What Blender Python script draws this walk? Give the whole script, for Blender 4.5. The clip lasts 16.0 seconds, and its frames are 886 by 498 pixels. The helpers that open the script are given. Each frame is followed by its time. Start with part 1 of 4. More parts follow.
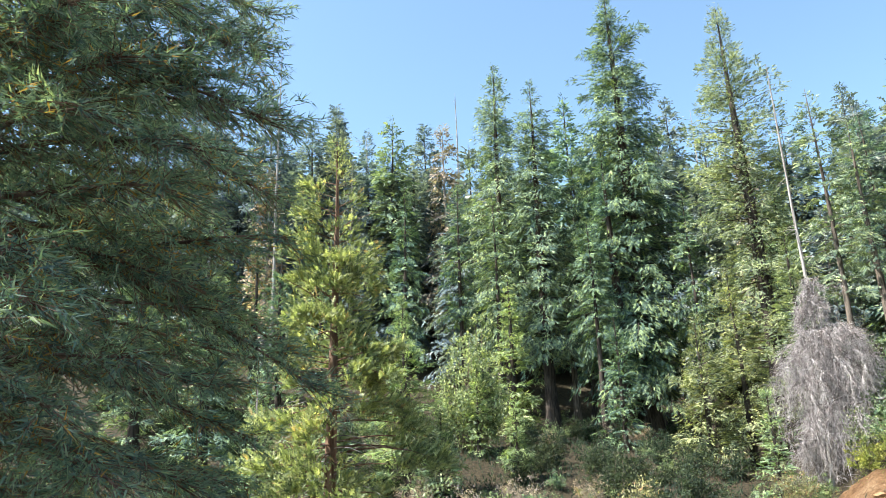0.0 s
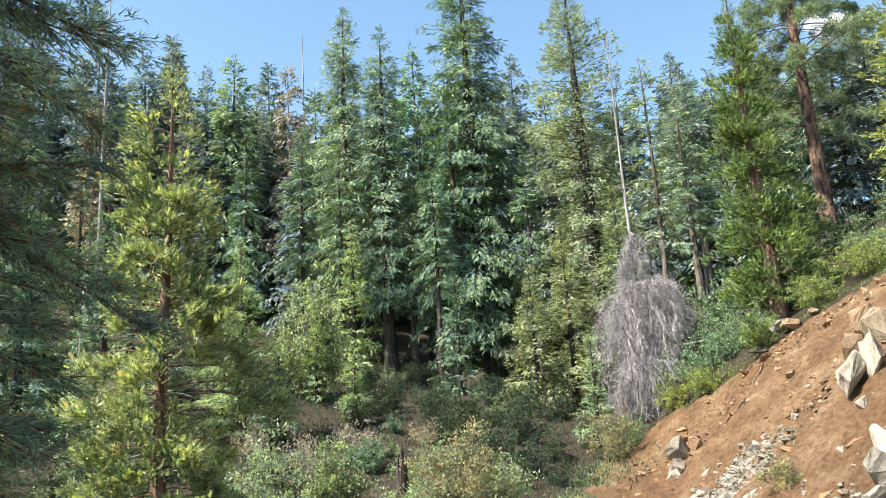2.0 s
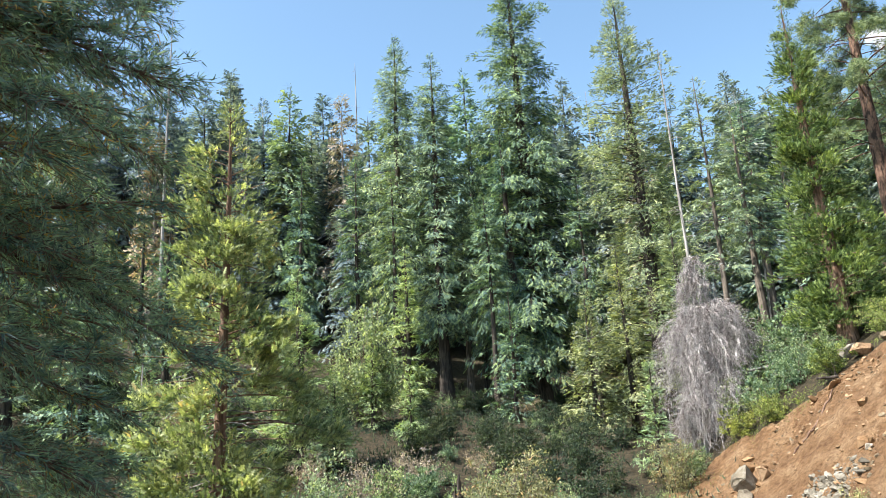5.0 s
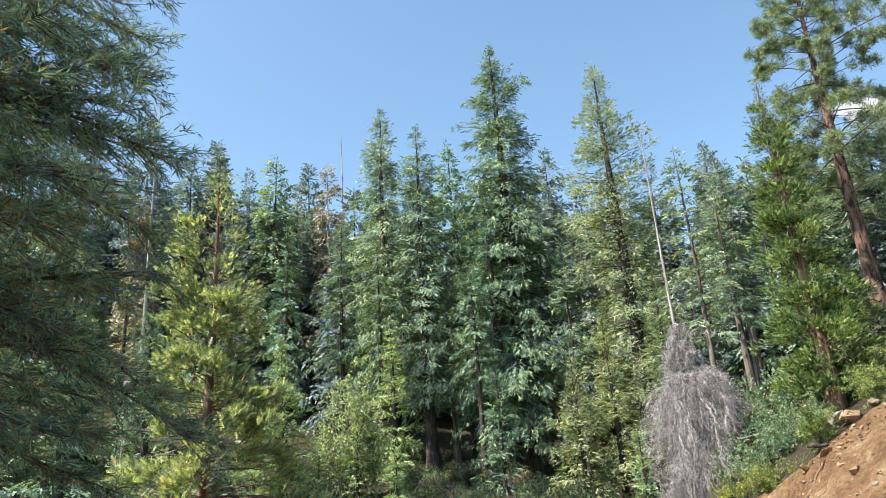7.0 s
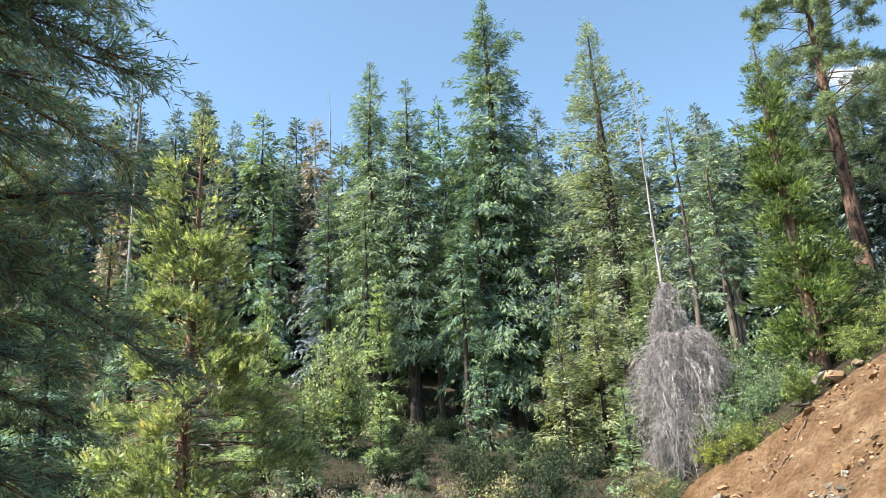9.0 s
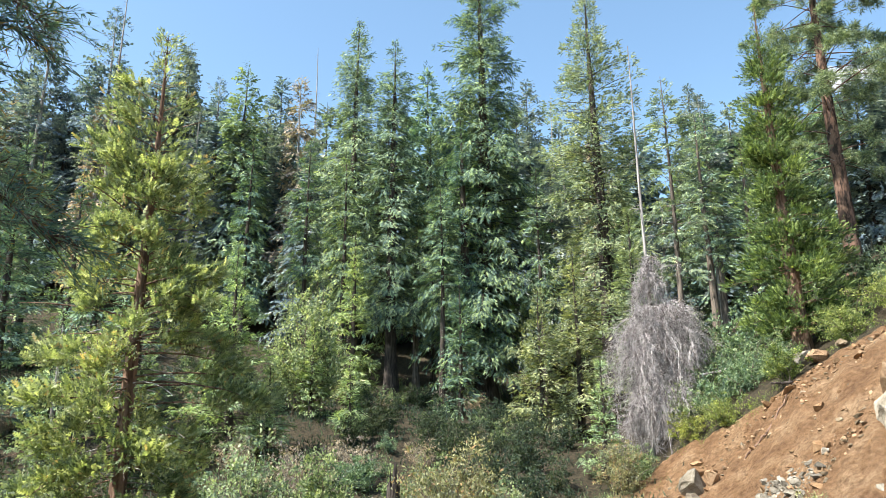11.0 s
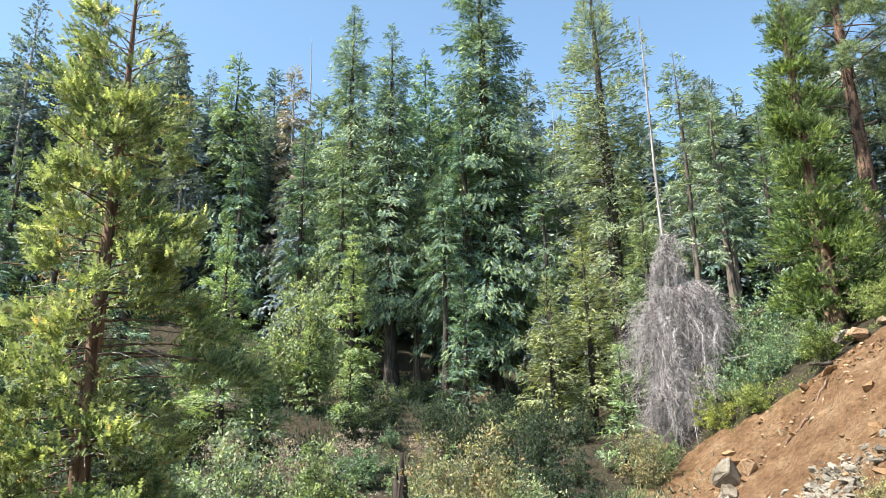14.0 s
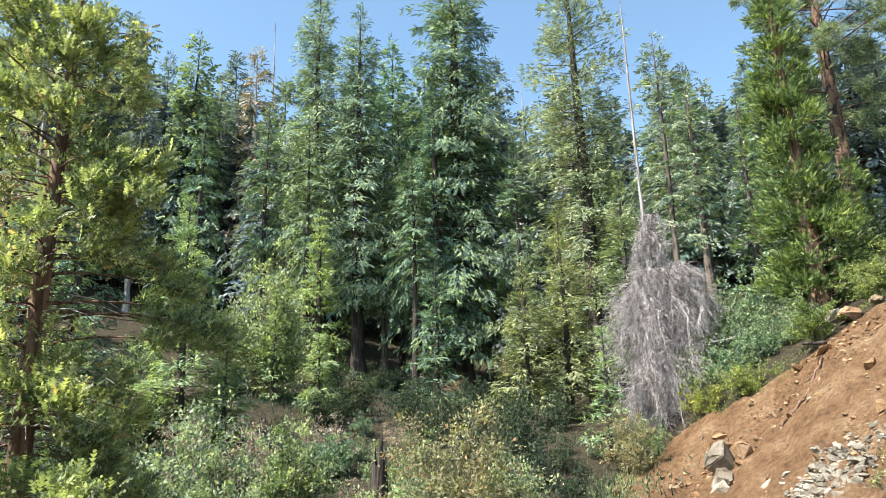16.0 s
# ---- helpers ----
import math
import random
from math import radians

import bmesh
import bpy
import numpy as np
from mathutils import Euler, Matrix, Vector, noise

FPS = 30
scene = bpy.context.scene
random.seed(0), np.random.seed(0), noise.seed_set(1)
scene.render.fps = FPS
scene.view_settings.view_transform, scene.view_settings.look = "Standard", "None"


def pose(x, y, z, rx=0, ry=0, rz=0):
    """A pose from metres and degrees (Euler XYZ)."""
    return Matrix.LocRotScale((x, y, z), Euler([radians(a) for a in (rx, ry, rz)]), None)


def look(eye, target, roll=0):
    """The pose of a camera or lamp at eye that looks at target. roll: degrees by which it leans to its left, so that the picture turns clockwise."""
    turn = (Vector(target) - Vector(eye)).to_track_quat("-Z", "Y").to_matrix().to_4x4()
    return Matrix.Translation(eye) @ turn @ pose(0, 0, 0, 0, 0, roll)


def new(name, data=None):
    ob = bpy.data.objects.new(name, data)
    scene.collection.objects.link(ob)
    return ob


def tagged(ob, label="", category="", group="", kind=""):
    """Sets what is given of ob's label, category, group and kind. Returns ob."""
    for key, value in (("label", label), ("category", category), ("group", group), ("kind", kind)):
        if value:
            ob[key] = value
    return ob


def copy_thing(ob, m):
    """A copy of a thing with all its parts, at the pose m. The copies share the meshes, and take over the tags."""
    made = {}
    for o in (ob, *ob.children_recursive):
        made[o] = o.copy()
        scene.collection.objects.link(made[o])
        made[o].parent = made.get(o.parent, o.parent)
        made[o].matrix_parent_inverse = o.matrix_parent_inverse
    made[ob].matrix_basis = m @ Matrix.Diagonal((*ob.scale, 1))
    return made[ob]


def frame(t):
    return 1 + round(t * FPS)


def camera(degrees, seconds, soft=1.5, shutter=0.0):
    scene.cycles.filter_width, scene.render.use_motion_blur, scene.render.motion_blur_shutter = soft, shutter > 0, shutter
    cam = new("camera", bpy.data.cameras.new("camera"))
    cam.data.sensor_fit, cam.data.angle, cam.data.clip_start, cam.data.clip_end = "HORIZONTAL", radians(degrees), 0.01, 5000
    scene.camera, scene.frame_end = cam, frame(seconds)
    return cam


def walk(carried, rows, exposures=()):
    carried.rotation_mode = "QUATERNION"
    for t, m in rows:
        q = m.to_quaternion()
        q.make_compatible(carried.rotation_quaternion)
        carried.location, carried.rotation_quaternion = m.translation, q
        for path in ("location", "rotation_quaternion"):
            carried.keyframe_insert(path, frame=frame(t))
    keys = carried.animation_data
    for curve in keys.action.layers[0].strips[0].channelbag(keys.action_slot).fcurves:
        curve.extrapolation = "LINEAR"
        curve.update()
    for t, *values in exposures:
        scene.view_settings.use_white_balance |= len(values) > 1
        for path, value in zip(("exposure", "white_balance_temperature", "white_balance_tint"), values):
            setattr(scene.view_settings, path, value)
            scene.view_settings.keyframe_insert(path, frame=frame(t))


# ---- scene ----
cam = camera(59.8, 16.0, soft=0.85)
METRES, EYE, TILT, LEAN, TURN = 8.0, 1.5, 0.0, 0.0, -1.5
ROWS = [
    (0.0, 0.0, 0.0, 0.0, 0.63, 18.05, 1.94),
    (0.5, 0.0083, 0.0046, -0.0012, -6.14, 17.24, 2.1),
    (1.0, 0.0115, 0.0082, -0.0012, -9.53, 16.23, 2.3),
    (1.5, 0.0086, 0.0121, -0.0019, -10.89, 14.65, 2.8),
    (2.0, 0.0008, 0.0112, -0.0091, -11.03, 13.71, 3.36),
    (2.5, -0.0045, 0.0176, -0.0107, -10.38, 12.24, 3.66),
    (3.0, -0.0064, 0.0243, -0.0096, -9.31, 10.64, 3.66),
    (3.5, -0.0069, 0.0176, -0.01, -8.04, 10.55, 3.46),
    (4.0, -0.0096, 0.0191, -0.0063, -7.7, 11.57, 3.28),
    (4.5, -0.0062, 0.0211, -0.0025, -7.21, 13.78, 3.13),
    (5.0, 0.0008, 0.0192, 0.0042, -6.97, 15.77, 3.15),
    (7.5, -0.0133, 0.0191, 0.0056, -8.11, 21.03, 3.78),
    (8.0, -0.0146, 0.012, -0.0049, -7.76, 21.01, 3.49),
    (8.5, -0.012, 0.0301, -0.0113, -8.14, 19.85, 3.28),
    (9.0, -0.0066, 0.0845, -0.0146, -9.23, 17.8, 3.0),
    (11.5, 0.0571, 0.3286, -0.0817, -11.64, 16.1, 0.13),
    (12.0, 0.061, 0.3991, -0.0863, -12.04, 16.77, 0.17),
    (12.5, 0.0662, 0.4475, -0.096, -11.02, 17.05, 0.29),
    (13.0, 0.059, 0.5199, -0.1005, -11.8, 15.9, 0.75),
    (13.5, 0.068, 0.5604, -0.1099, -10.98, 16.56, 0.83),
    (14.0, 0.0619, 0.6168, -0.1195, -11.39, 16.36, 1.18),
    (14.5, 0.0551, 0.6773, -0.1322, -12.18, 15.26, 1.65),
    (15.0, 0.0634, 0.7335, -0.1449, -11.6, 14.95, 1.84),
    (15.5, 0.0479, 0.7972, -0.157, -12.81, 16.14, 2.2),
    (16.0, 0.0231, 0.869, -0.1636, -14.36, 16.11, 1.62),
]
EXPOSURE = 1.42
walk(cam, [(t, pose(0, 0, EYE, TILT, LEAN, TURN) @ pose(METRES * x, METRES * y, METRES * z, 90 + pitch, roll, yaw)) for t, x, y, z, yaw, pitch, roll in ROWS],
     [(0.0, EXPOSURE + 0.16), (1.0, EXPOSURE), (5.0, EXPOSURE), (7.5, EXPOSURE - 0.12), (9.2, EXPOSURE - 0.06), (11.5, EXPOSURE), (16.0, EXPOSURE)])

# ---- world, sun, exposure ----
SUN_AZ, SUN_EL = 104.0, 52.0   # degrees to the left of +y, and above the ground
CLOUD = (0.635 * 0.62, 0.645 * 0.62, 0.425 * 2.3)   # the way to a small white cloud
world = bpy.data.worlds.new("world")
scene.world = world
world.use_nodes = True
wn = world.node_tree
wn.nodes.clear()
w_sky = wn.nodes.new("ShaderNodeTexSky")
w_sky.sky_type, w_sky.sun_disc = "NISHITA", False
w_sky.sun_elevation, w_sky.sun_rotation = radians(SUN_EL), radians(-SUN_AZ)
w_sky.altitude, w_sky.air_density, w_sky.dust_density, w_sky.ozone_density = 900, 1.0, 1.6, 0.7
w_bg, w_out = wn.nodes.new("ShaderNodeBackground"), wn.nodes.new("ShaderNodeOutputWorld")
w_bg.inputs["Strength"].default_value = 0.125
w_tint = wn.nodes.new("ShaderNodeMix")
w_tint.data_type, w_tint.blend_type = "RGBA", "MULTIPLY"
w_tint.inputs[0].default_value, w_tint.inputs[7].default_value = 1.0, (0.96, 1.06, 0.99, 1.0)
wn.links.new(w_sky.outputs[0], w_tint.inputs[6])
w_dir = wn.nodes.new("ShaderNodeTexCoord")
w_dist = wn.nodes.new("ShaderNodeVectorMath")
w_dist.operation, w_dist.inputs[1].default_value = "DISTANCE", CLOUD
w_flat = wn.nodes.new("ShaderNodeMapping")
w_flat.inputs["Scale"].default_value = (0.62, 0.62, 2.3)
wn.links.new(w_dir.outputs["Generated"], w_flat.inputs[0])
wn.links.new(w_flat.outputs[0], w_dist.inputs[0])
w_puff = wn.nodes.new("ShaderNodeTexNoise")
w_puff.inputs["Scale"].default_value, w_puff.inputs["Detail"].default_value = 22.0, 6.0
wn.links.new(w_dir.outputs["Generated"], w_puff.inputs["Vector"])
w_sum = wn.nodes.new("ShaderNodeMath")
w_sum.operation, w_sum.inputs[1].default_value = "MULTIPLY_ADD", 0.16
wn.links.new(w_puff.outputs["Fac"], w_sum.inputs[0])
wn.links.new(w_dist.outputs["Value"], w_sum.inputs[2])
w_edge = wn.nodes.new("ShaderNodeMapRange")
w_edge.inputs["From Min"].default_value, w_edge.inputs["From Max"].default_value = 0.105, 0.090
wn.links.new(w_sum.outputs[0], w_edge.inputs[0])
w_cloud = wn.nodes.new("ShaderNodeMix")
w_cloud.data_type, w_cloud.inputs[7].default_value = "RGBA", (3.6, 3.7, 3.8, 1.0)
wn.links.new(w_edge.outputs[0], w_cloud.inputs[0])
wn.links.new(w_tint.outputs[2], w_cloud.inputs[6])
wn.links.new(w_cloud.outputs[2], w_bg.inputs[0])
wn.links.new(w_bg.outputs[0], w_out.inputs[0])

sun_data = bpy.data.lights.new("sun", "SUN")
sun_data.energy, sun_data.angle, sun_data.color = 4.9, radians(0.53), (1.0, 0.955, 0.89)
sun = new("sun", sun_data)
to_sun = Vector((-math.sin(radians(SUN_AZ)) * math.cos(radians(SUN_EL)), math.cos(radians(SUN_AZ)) * math.cos(radians(SUN_EL)), math.sin(radians(SUN_EL))))
sun.matrix_world = look(to_sun * 60, (0, 0, 0))

# ---- materials ----
MATS = {}


def material(name, roughness=0.9):
    m = bpy.data.materials.new(name)
    m.use_nodes = True
    m.node_tree.nodes["Principled BSDF"].inputs["Roughness"].default_value = roughness
    m.node_tree.nodes["Principled BSDF"].inputs["Specular IOR Level"].default_value = 0.25
    MATS[name] = m
    return m, m.node_tree, m.node_tree.nodes["Principled BSDF"]


def node(tree, kind, **inputs):
    n = tree.nodes.new(kind)
    for key, value in inputs.items():
        n.inputs[key].default_value = value
    return n


def rgba(c):
    return (c[0], c[1], c[2], 1.0)


def ramp(tree, source, stops):
    n = tree.nodes.new("ShaderNodeValToRGB")
    while len(n.color_ramp.elements) < len(stops):
        n.color_ramp.elements.new(0.5)
    for e, (p, c) in zip(n.color_ramp.elements, stops):
        e.position, e.color = p, rgba(c)
    tree.links.new(source, n.inputs[0])
    return n.outputs[0]


def mixed(tree, fac, a, b, mode="MIX"):
    n = tree.nodes.new("ShaderNodeMix")
    n.data_type, n.blend_type = "RGBA", mode
    for value, slot in ((fac, 0), (a, 6), (b, 7)):
        if hasattr(value, "links"):
            tree.links.new(value, n.inputs[slot])
        elif slot == 0:
            n.inputs[0].default_value = value
        else:
            n.inputs[slot].default_value = rgba(value)
    return n.outputs[2]


def noise_out(tree, scale, detail=4.0, rough=0.55, space="Object", stretch=(1, 1, 1)):
    co = tree.nodes.new("ShaderNodeTexCoord")
    if space == "World":
        src = tree.nodes.new("ShaderNodeNewGeometry").outputs["Position"]
    else:
        src = co.outputs[space]
    mp = tree.nodes.new("ShaderNodeMapping")
    mp.inputs["Scale"].default_value = stretch
    tree.links.new(src, mp.inputs[0])
    n = node(tree, "ShaderNodeTexNoise", Scale=scale, Detail=detail, Roughness=rough)
    tree.links.new(mp.outputs[0], n.inputs["Vector"])
    return n.outputs["Fac"]


def bump(tree, bsdf, height, strength, distance=0.05):
    b = node(tree, "ShaderNodeBump", Strength=strength, Distance=distance)
    tree.links.new(height, b.inputs["Height"])
    tree.links.new(b.outputs[0], bsdf.inputs["Normal"])


def foliage(name, dark, mid, light, old=None, old_part=0.04, through_part=0.22, gloss=0.05, patch=0.5, clumps=2.6):
    """Leaves and needles: colour by spray and by patch of the crown, sunlit and shaded clumps painted in, some light
    passing through.
    """
    m, t, bsdf = material(name, 0.68)
    bsdf.inputs["Specular IOR Level"].default_value = gloss
    geo = t.nodes.new("ShaderNodeNewGeometry")
    near = lambda c: tuple(m + (v - m) * 0.75 for v, m in zip(c, mid))
    # ends of the ramp put sunlit and shaded sprays into the colour
    stops = [(0.0, near(dark)), (0.5, mid), (0.95, near(light))]
    col = ramp(t, geo.outputs["Random Per Island"], stops)
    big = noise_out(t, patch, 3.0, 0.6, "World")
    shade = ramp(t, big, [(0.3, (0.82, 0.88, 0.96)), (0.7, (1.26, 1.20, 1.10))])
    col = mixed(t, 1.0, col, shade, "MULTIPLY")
    if old:
        sel = t.nodes.new("ShaderNodeMath")
        sel.operation = "GREATER_THAN"
        blot = noise_out(t, 1.3, 2.0, 0.5, "World")
        add = t.nodes.new("ShaderNodeMath")
        add.operation = "MULTIPLY_ADD"
        t.links.new(blot, add.inputs[0])
        add.inputs[1].default_value = 0.9
        t.links.new(geo.outputs["Random Per Island"], add.inputs[2])
        t.links.new(add.outputs[0], sel.inputs[0])
        sel.inputs[1].default_value = 1.42 - old_part * 2.2
        col = mixed(t, sel.outputs[0], col, old)
    # clump noise paints cool shade and warm sunlight into the colour
    clump_shade = noise_out(t, clumps, 2.0, 0.6, "World")
    col = mixed(t, 1.0, col, ramp(t, clump_shade, [(0.34, (0.52, 0.56, 0.68)), (0.66, (1.48, 1.42, 1.18))]), "MULTIPLY")
    # random tint per tree; its raised blue stands for haze in the shadows
    info = t.nodes.new("ShaderNodeObjectInfo")
    tint = ramp(t, info.outputs["Random"], [(0.0, (0.88, 0.94, 1.18)), (1.0, (1.14, 1.06, 1.10))])
    col = mixed(t, 1.0, col, tint, "MULTIPLY")
    t.links.new(col, bsdf.inputs["Base Color"])
    tr = t.nodes.new("ShaderNodeBsdfTranslucent")
    warm = mixed(t, 1.0, col, (1.25, 1.3, 0.6), "MULTIPLY")
    t.links.new(warm, tr.inputs[0])
    mx = t.nodes.new("ShaderNodeMixShader")
    mx.inputs[0].default_value = through_part
    t.links.new(bsdf.outputs[0], mx.inputs[1])
    t.links.new(tr.outputs[0], mx.inputs[2])
    t.links.new(mx.outputs[0], t.nodes["Material Output"].inputs[0])
    return m


def bark(name, deep, face, scale=6.0, flat=0.15, strength=0.8):
    m, t, bsdf = material(name, 0.92)
    plates = noise_out(t, scale, 5.0, 0.65, "Object", (1, 1, flat))
    fine = noise_out(t, scale * 6, 4.0, 0.6, "Object", (1, 1, 0.35))
    col = ramp(t, plates, [(0.41, deep), (0.57, face)])
    col = mixed(t, 0.6, col, ramp(t, fine, [(0.3, (0.55, 0.55, 0.55)), (0.7, (1.25, 1.25, 1.25))]), "MULTIPLY")
    t.links.new(col, bsdf.inputs["Base Color"])
    bump(t, bsdf, plates, strength, 0.06)
    return m


def stone(name, dark, mid, light):
    m, t, bsdf = material(name, 0.85)
    a = noise_out(t, 1.7, 6.0, 0.6, "World")
    b = noise_out(t, 14.0, 5.0, 0.65, "World")
    geo = t.nodes.new("ShaderNodeNewGeometry")
    info = t.nodes.new("ShaderNodeObjectInfo")
    col = ramp(t, a, [(0.3, dark), (0.5, mid), (0.72, light)])
    col = mixed(t, 0.7, col, ramp(t, b, [(0.3, (0.6, 0.58, 0.55)), (0.7, (1.2, 1.2, 1.2))]), "MULTIPLY")
    col = mixed(t, 1.0, col, ramp(t, geo.outputs["Random Per Island"], [(0, (0.6, 0.58, 0.55)), (1, (1.25, 1.22, 1.18))]), "MULTIPLY")
    col = mixed(t, 1.0, col, ramp(t, info.outputs["Random"], [(0, (0.85, 0.83, 0.8)), (1, (1.1, 1.1, 1.1))]), "MULTIPLY")
    vor = t.nodes.new("ShaderNodeTexVoronoi")
    vor.feature = "DISTANCE_TO_EDGE"
    vor.inputs["Scale"].default_value = 1.9
    pos = t.nodes.new("ShaderNodeNewGeometry")
    warp = t.nodes.new("ShaderNodeMapping")
    warp.inputs["Scale"].default_value, warp.inputs["Rotation"].default_value = (1.6, 1.0, 0.7), (0.5, 0.3, 0.2)
    t.links.new(pos.outputs["Position"], warp.inputs[0])
    t.links.new(warp.outputs[0], vor.inputs["Vector"])
    crack = ramp(t, vor.outputs["Distance"], [(0.0, (0.35, 0.33, 0.3)), (0.035, (1.0, 1.0, 1.0))])
    col = mixed(t, 0.45, col, crack, "MULTIPLY")
    t.links.new(col, bsdf.inputs["Base Color"])
    bump(t, bsdf, b, 0.8, 0.06)
    return m


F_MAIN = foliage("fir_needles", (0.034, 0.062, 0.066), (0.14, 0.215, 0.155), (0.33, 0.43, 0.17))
# part of this blue is distance haze put into the colour
F_FIR = foliage("haze_blue_fir_needles", (0.052, 0.09, 0.092), (0.19, 0.272, 0.196), (0.4, 0.5, 0.24))
# distance haze painted into the needles: paler and bluer
F_FAR = foliage("hazed_fir_needles", (0.06, 0.088, 0.104), (0.165, 0.215, 0.218), (0.34, 0.39, 0.33), patch=0.25, clumps=1.6)
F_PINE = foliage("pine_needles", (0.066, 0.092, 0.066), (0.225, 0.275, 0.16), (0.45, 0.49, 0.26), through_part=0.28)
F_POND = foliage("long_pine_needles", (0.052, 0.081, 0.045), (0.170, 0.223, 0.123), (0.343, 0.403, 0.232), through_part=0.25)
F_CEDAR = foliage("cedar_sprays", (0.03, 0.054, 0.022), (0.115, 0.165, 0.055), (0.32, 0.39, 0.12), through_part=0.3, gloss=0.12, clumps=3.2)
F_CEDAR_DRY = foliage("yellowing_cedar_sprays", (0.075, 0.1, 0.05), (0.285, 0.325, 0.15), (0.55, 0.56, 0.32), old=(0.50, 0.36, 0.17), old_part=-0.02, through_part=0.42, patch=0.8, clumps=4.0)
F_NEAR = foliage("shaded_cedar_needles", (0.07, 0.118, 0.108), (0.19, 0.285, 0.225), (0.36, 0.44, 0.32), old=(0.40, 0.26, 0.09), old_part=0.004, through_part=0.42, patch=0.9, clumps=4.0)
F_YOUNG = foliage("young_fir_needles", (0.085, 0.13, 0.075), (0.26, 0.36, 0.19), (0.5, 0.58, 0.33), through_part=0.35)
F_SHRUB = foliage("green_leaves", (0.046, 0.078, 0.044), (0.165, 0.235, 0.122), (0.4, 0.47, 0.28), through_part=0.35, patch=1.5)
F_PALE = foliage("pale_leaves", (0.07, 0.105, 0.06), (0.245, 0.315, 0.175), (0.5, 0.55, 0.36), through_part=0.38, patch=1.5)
# undergrowth leaves: shade under the tall trees is built into this dark green
F_SHADE = foliage("shade_dark_leaves", (0.014, 0.024, 0.014), (0.045, 0.068, 0.038), (0.11, 0.14, 0.08), through_part=0.3, patch=1.2, gloss=0.2)
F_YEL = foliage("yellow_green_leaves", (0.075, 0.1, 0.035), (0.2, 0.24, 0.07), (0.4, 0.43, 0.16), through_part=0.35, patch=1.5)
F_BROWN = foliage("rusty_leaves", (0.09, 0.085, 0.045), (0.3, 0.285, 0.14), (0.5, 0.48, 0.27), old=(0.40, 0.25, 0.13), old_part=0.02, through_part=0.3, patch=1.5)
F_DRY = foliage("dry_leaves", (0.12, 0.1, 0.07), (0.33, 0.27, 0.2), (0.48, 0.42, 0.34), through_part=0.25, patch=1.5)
B_DARK = bark("dark_fir_bark", (0.03, 0.024, 0.02), (0.085, 0.068, 0.056))
B_CEDAR = bark("red_brown_cedar_bark", (0.09, 0.052, 0.034), (0.27, 0.17, 0.12), 7.0, 0.08)
B_POND = bark("orange_pine_bark", (0.035, 0.024, 0.02), (0.21, 0.125, 0.088), 4.5, 0.3, 1.0)
B_GREY = bark("grey_dead_wood", (0.16, 0.14, 0.125), (0.40, 0.37, 0.34), 9.0, 0.06, 0.5)
B_TWIG = bark("twig_bark", (0.10, 0.075, 0.055), (0.26, 0.21, 0.16), 9.0, 0.3, 0.3)
B_THIN = bark("grey_brown_bark", (0.06, 0.048, 0.04), (0.19, 0.155, 0.125), 8.0, 0.1, 0.6)
B_PALE = bark("bleached_dead_twigs", (0.13, 0.11, 0.105), (0.52, 0.475, 0.46), 5.0, 0.3, 0.3)
S_GREY = stone("grey_stone", (0.14, 0.125, 0.10), (0.26, 0.24, 0.20), (0.44, 0.42, 0.37))
S_TAN = stone("tan_stone", (0.15, 0.11, 0.07), (0.27, 0.215, 0.145), (0.42, 0.365, 0.28))
S_OCHRE = stone("ochre_stone", (0.25, 0.15, 0.085), (0.36, 0.24, 0.145), (0.48, 0.37, 0.25))

S_PALE = stone("pale_fractured_stone", (0.20, 0.17, 0.125), (0.34, 0.305, 0.245), (0.50, 0.465, 0.40))
S_CLOD = stone("soil_lumps", (0.20, 0.115, 0.06), (0.28, 0.17, 0.09), (0.38, 0.26, 0.15))


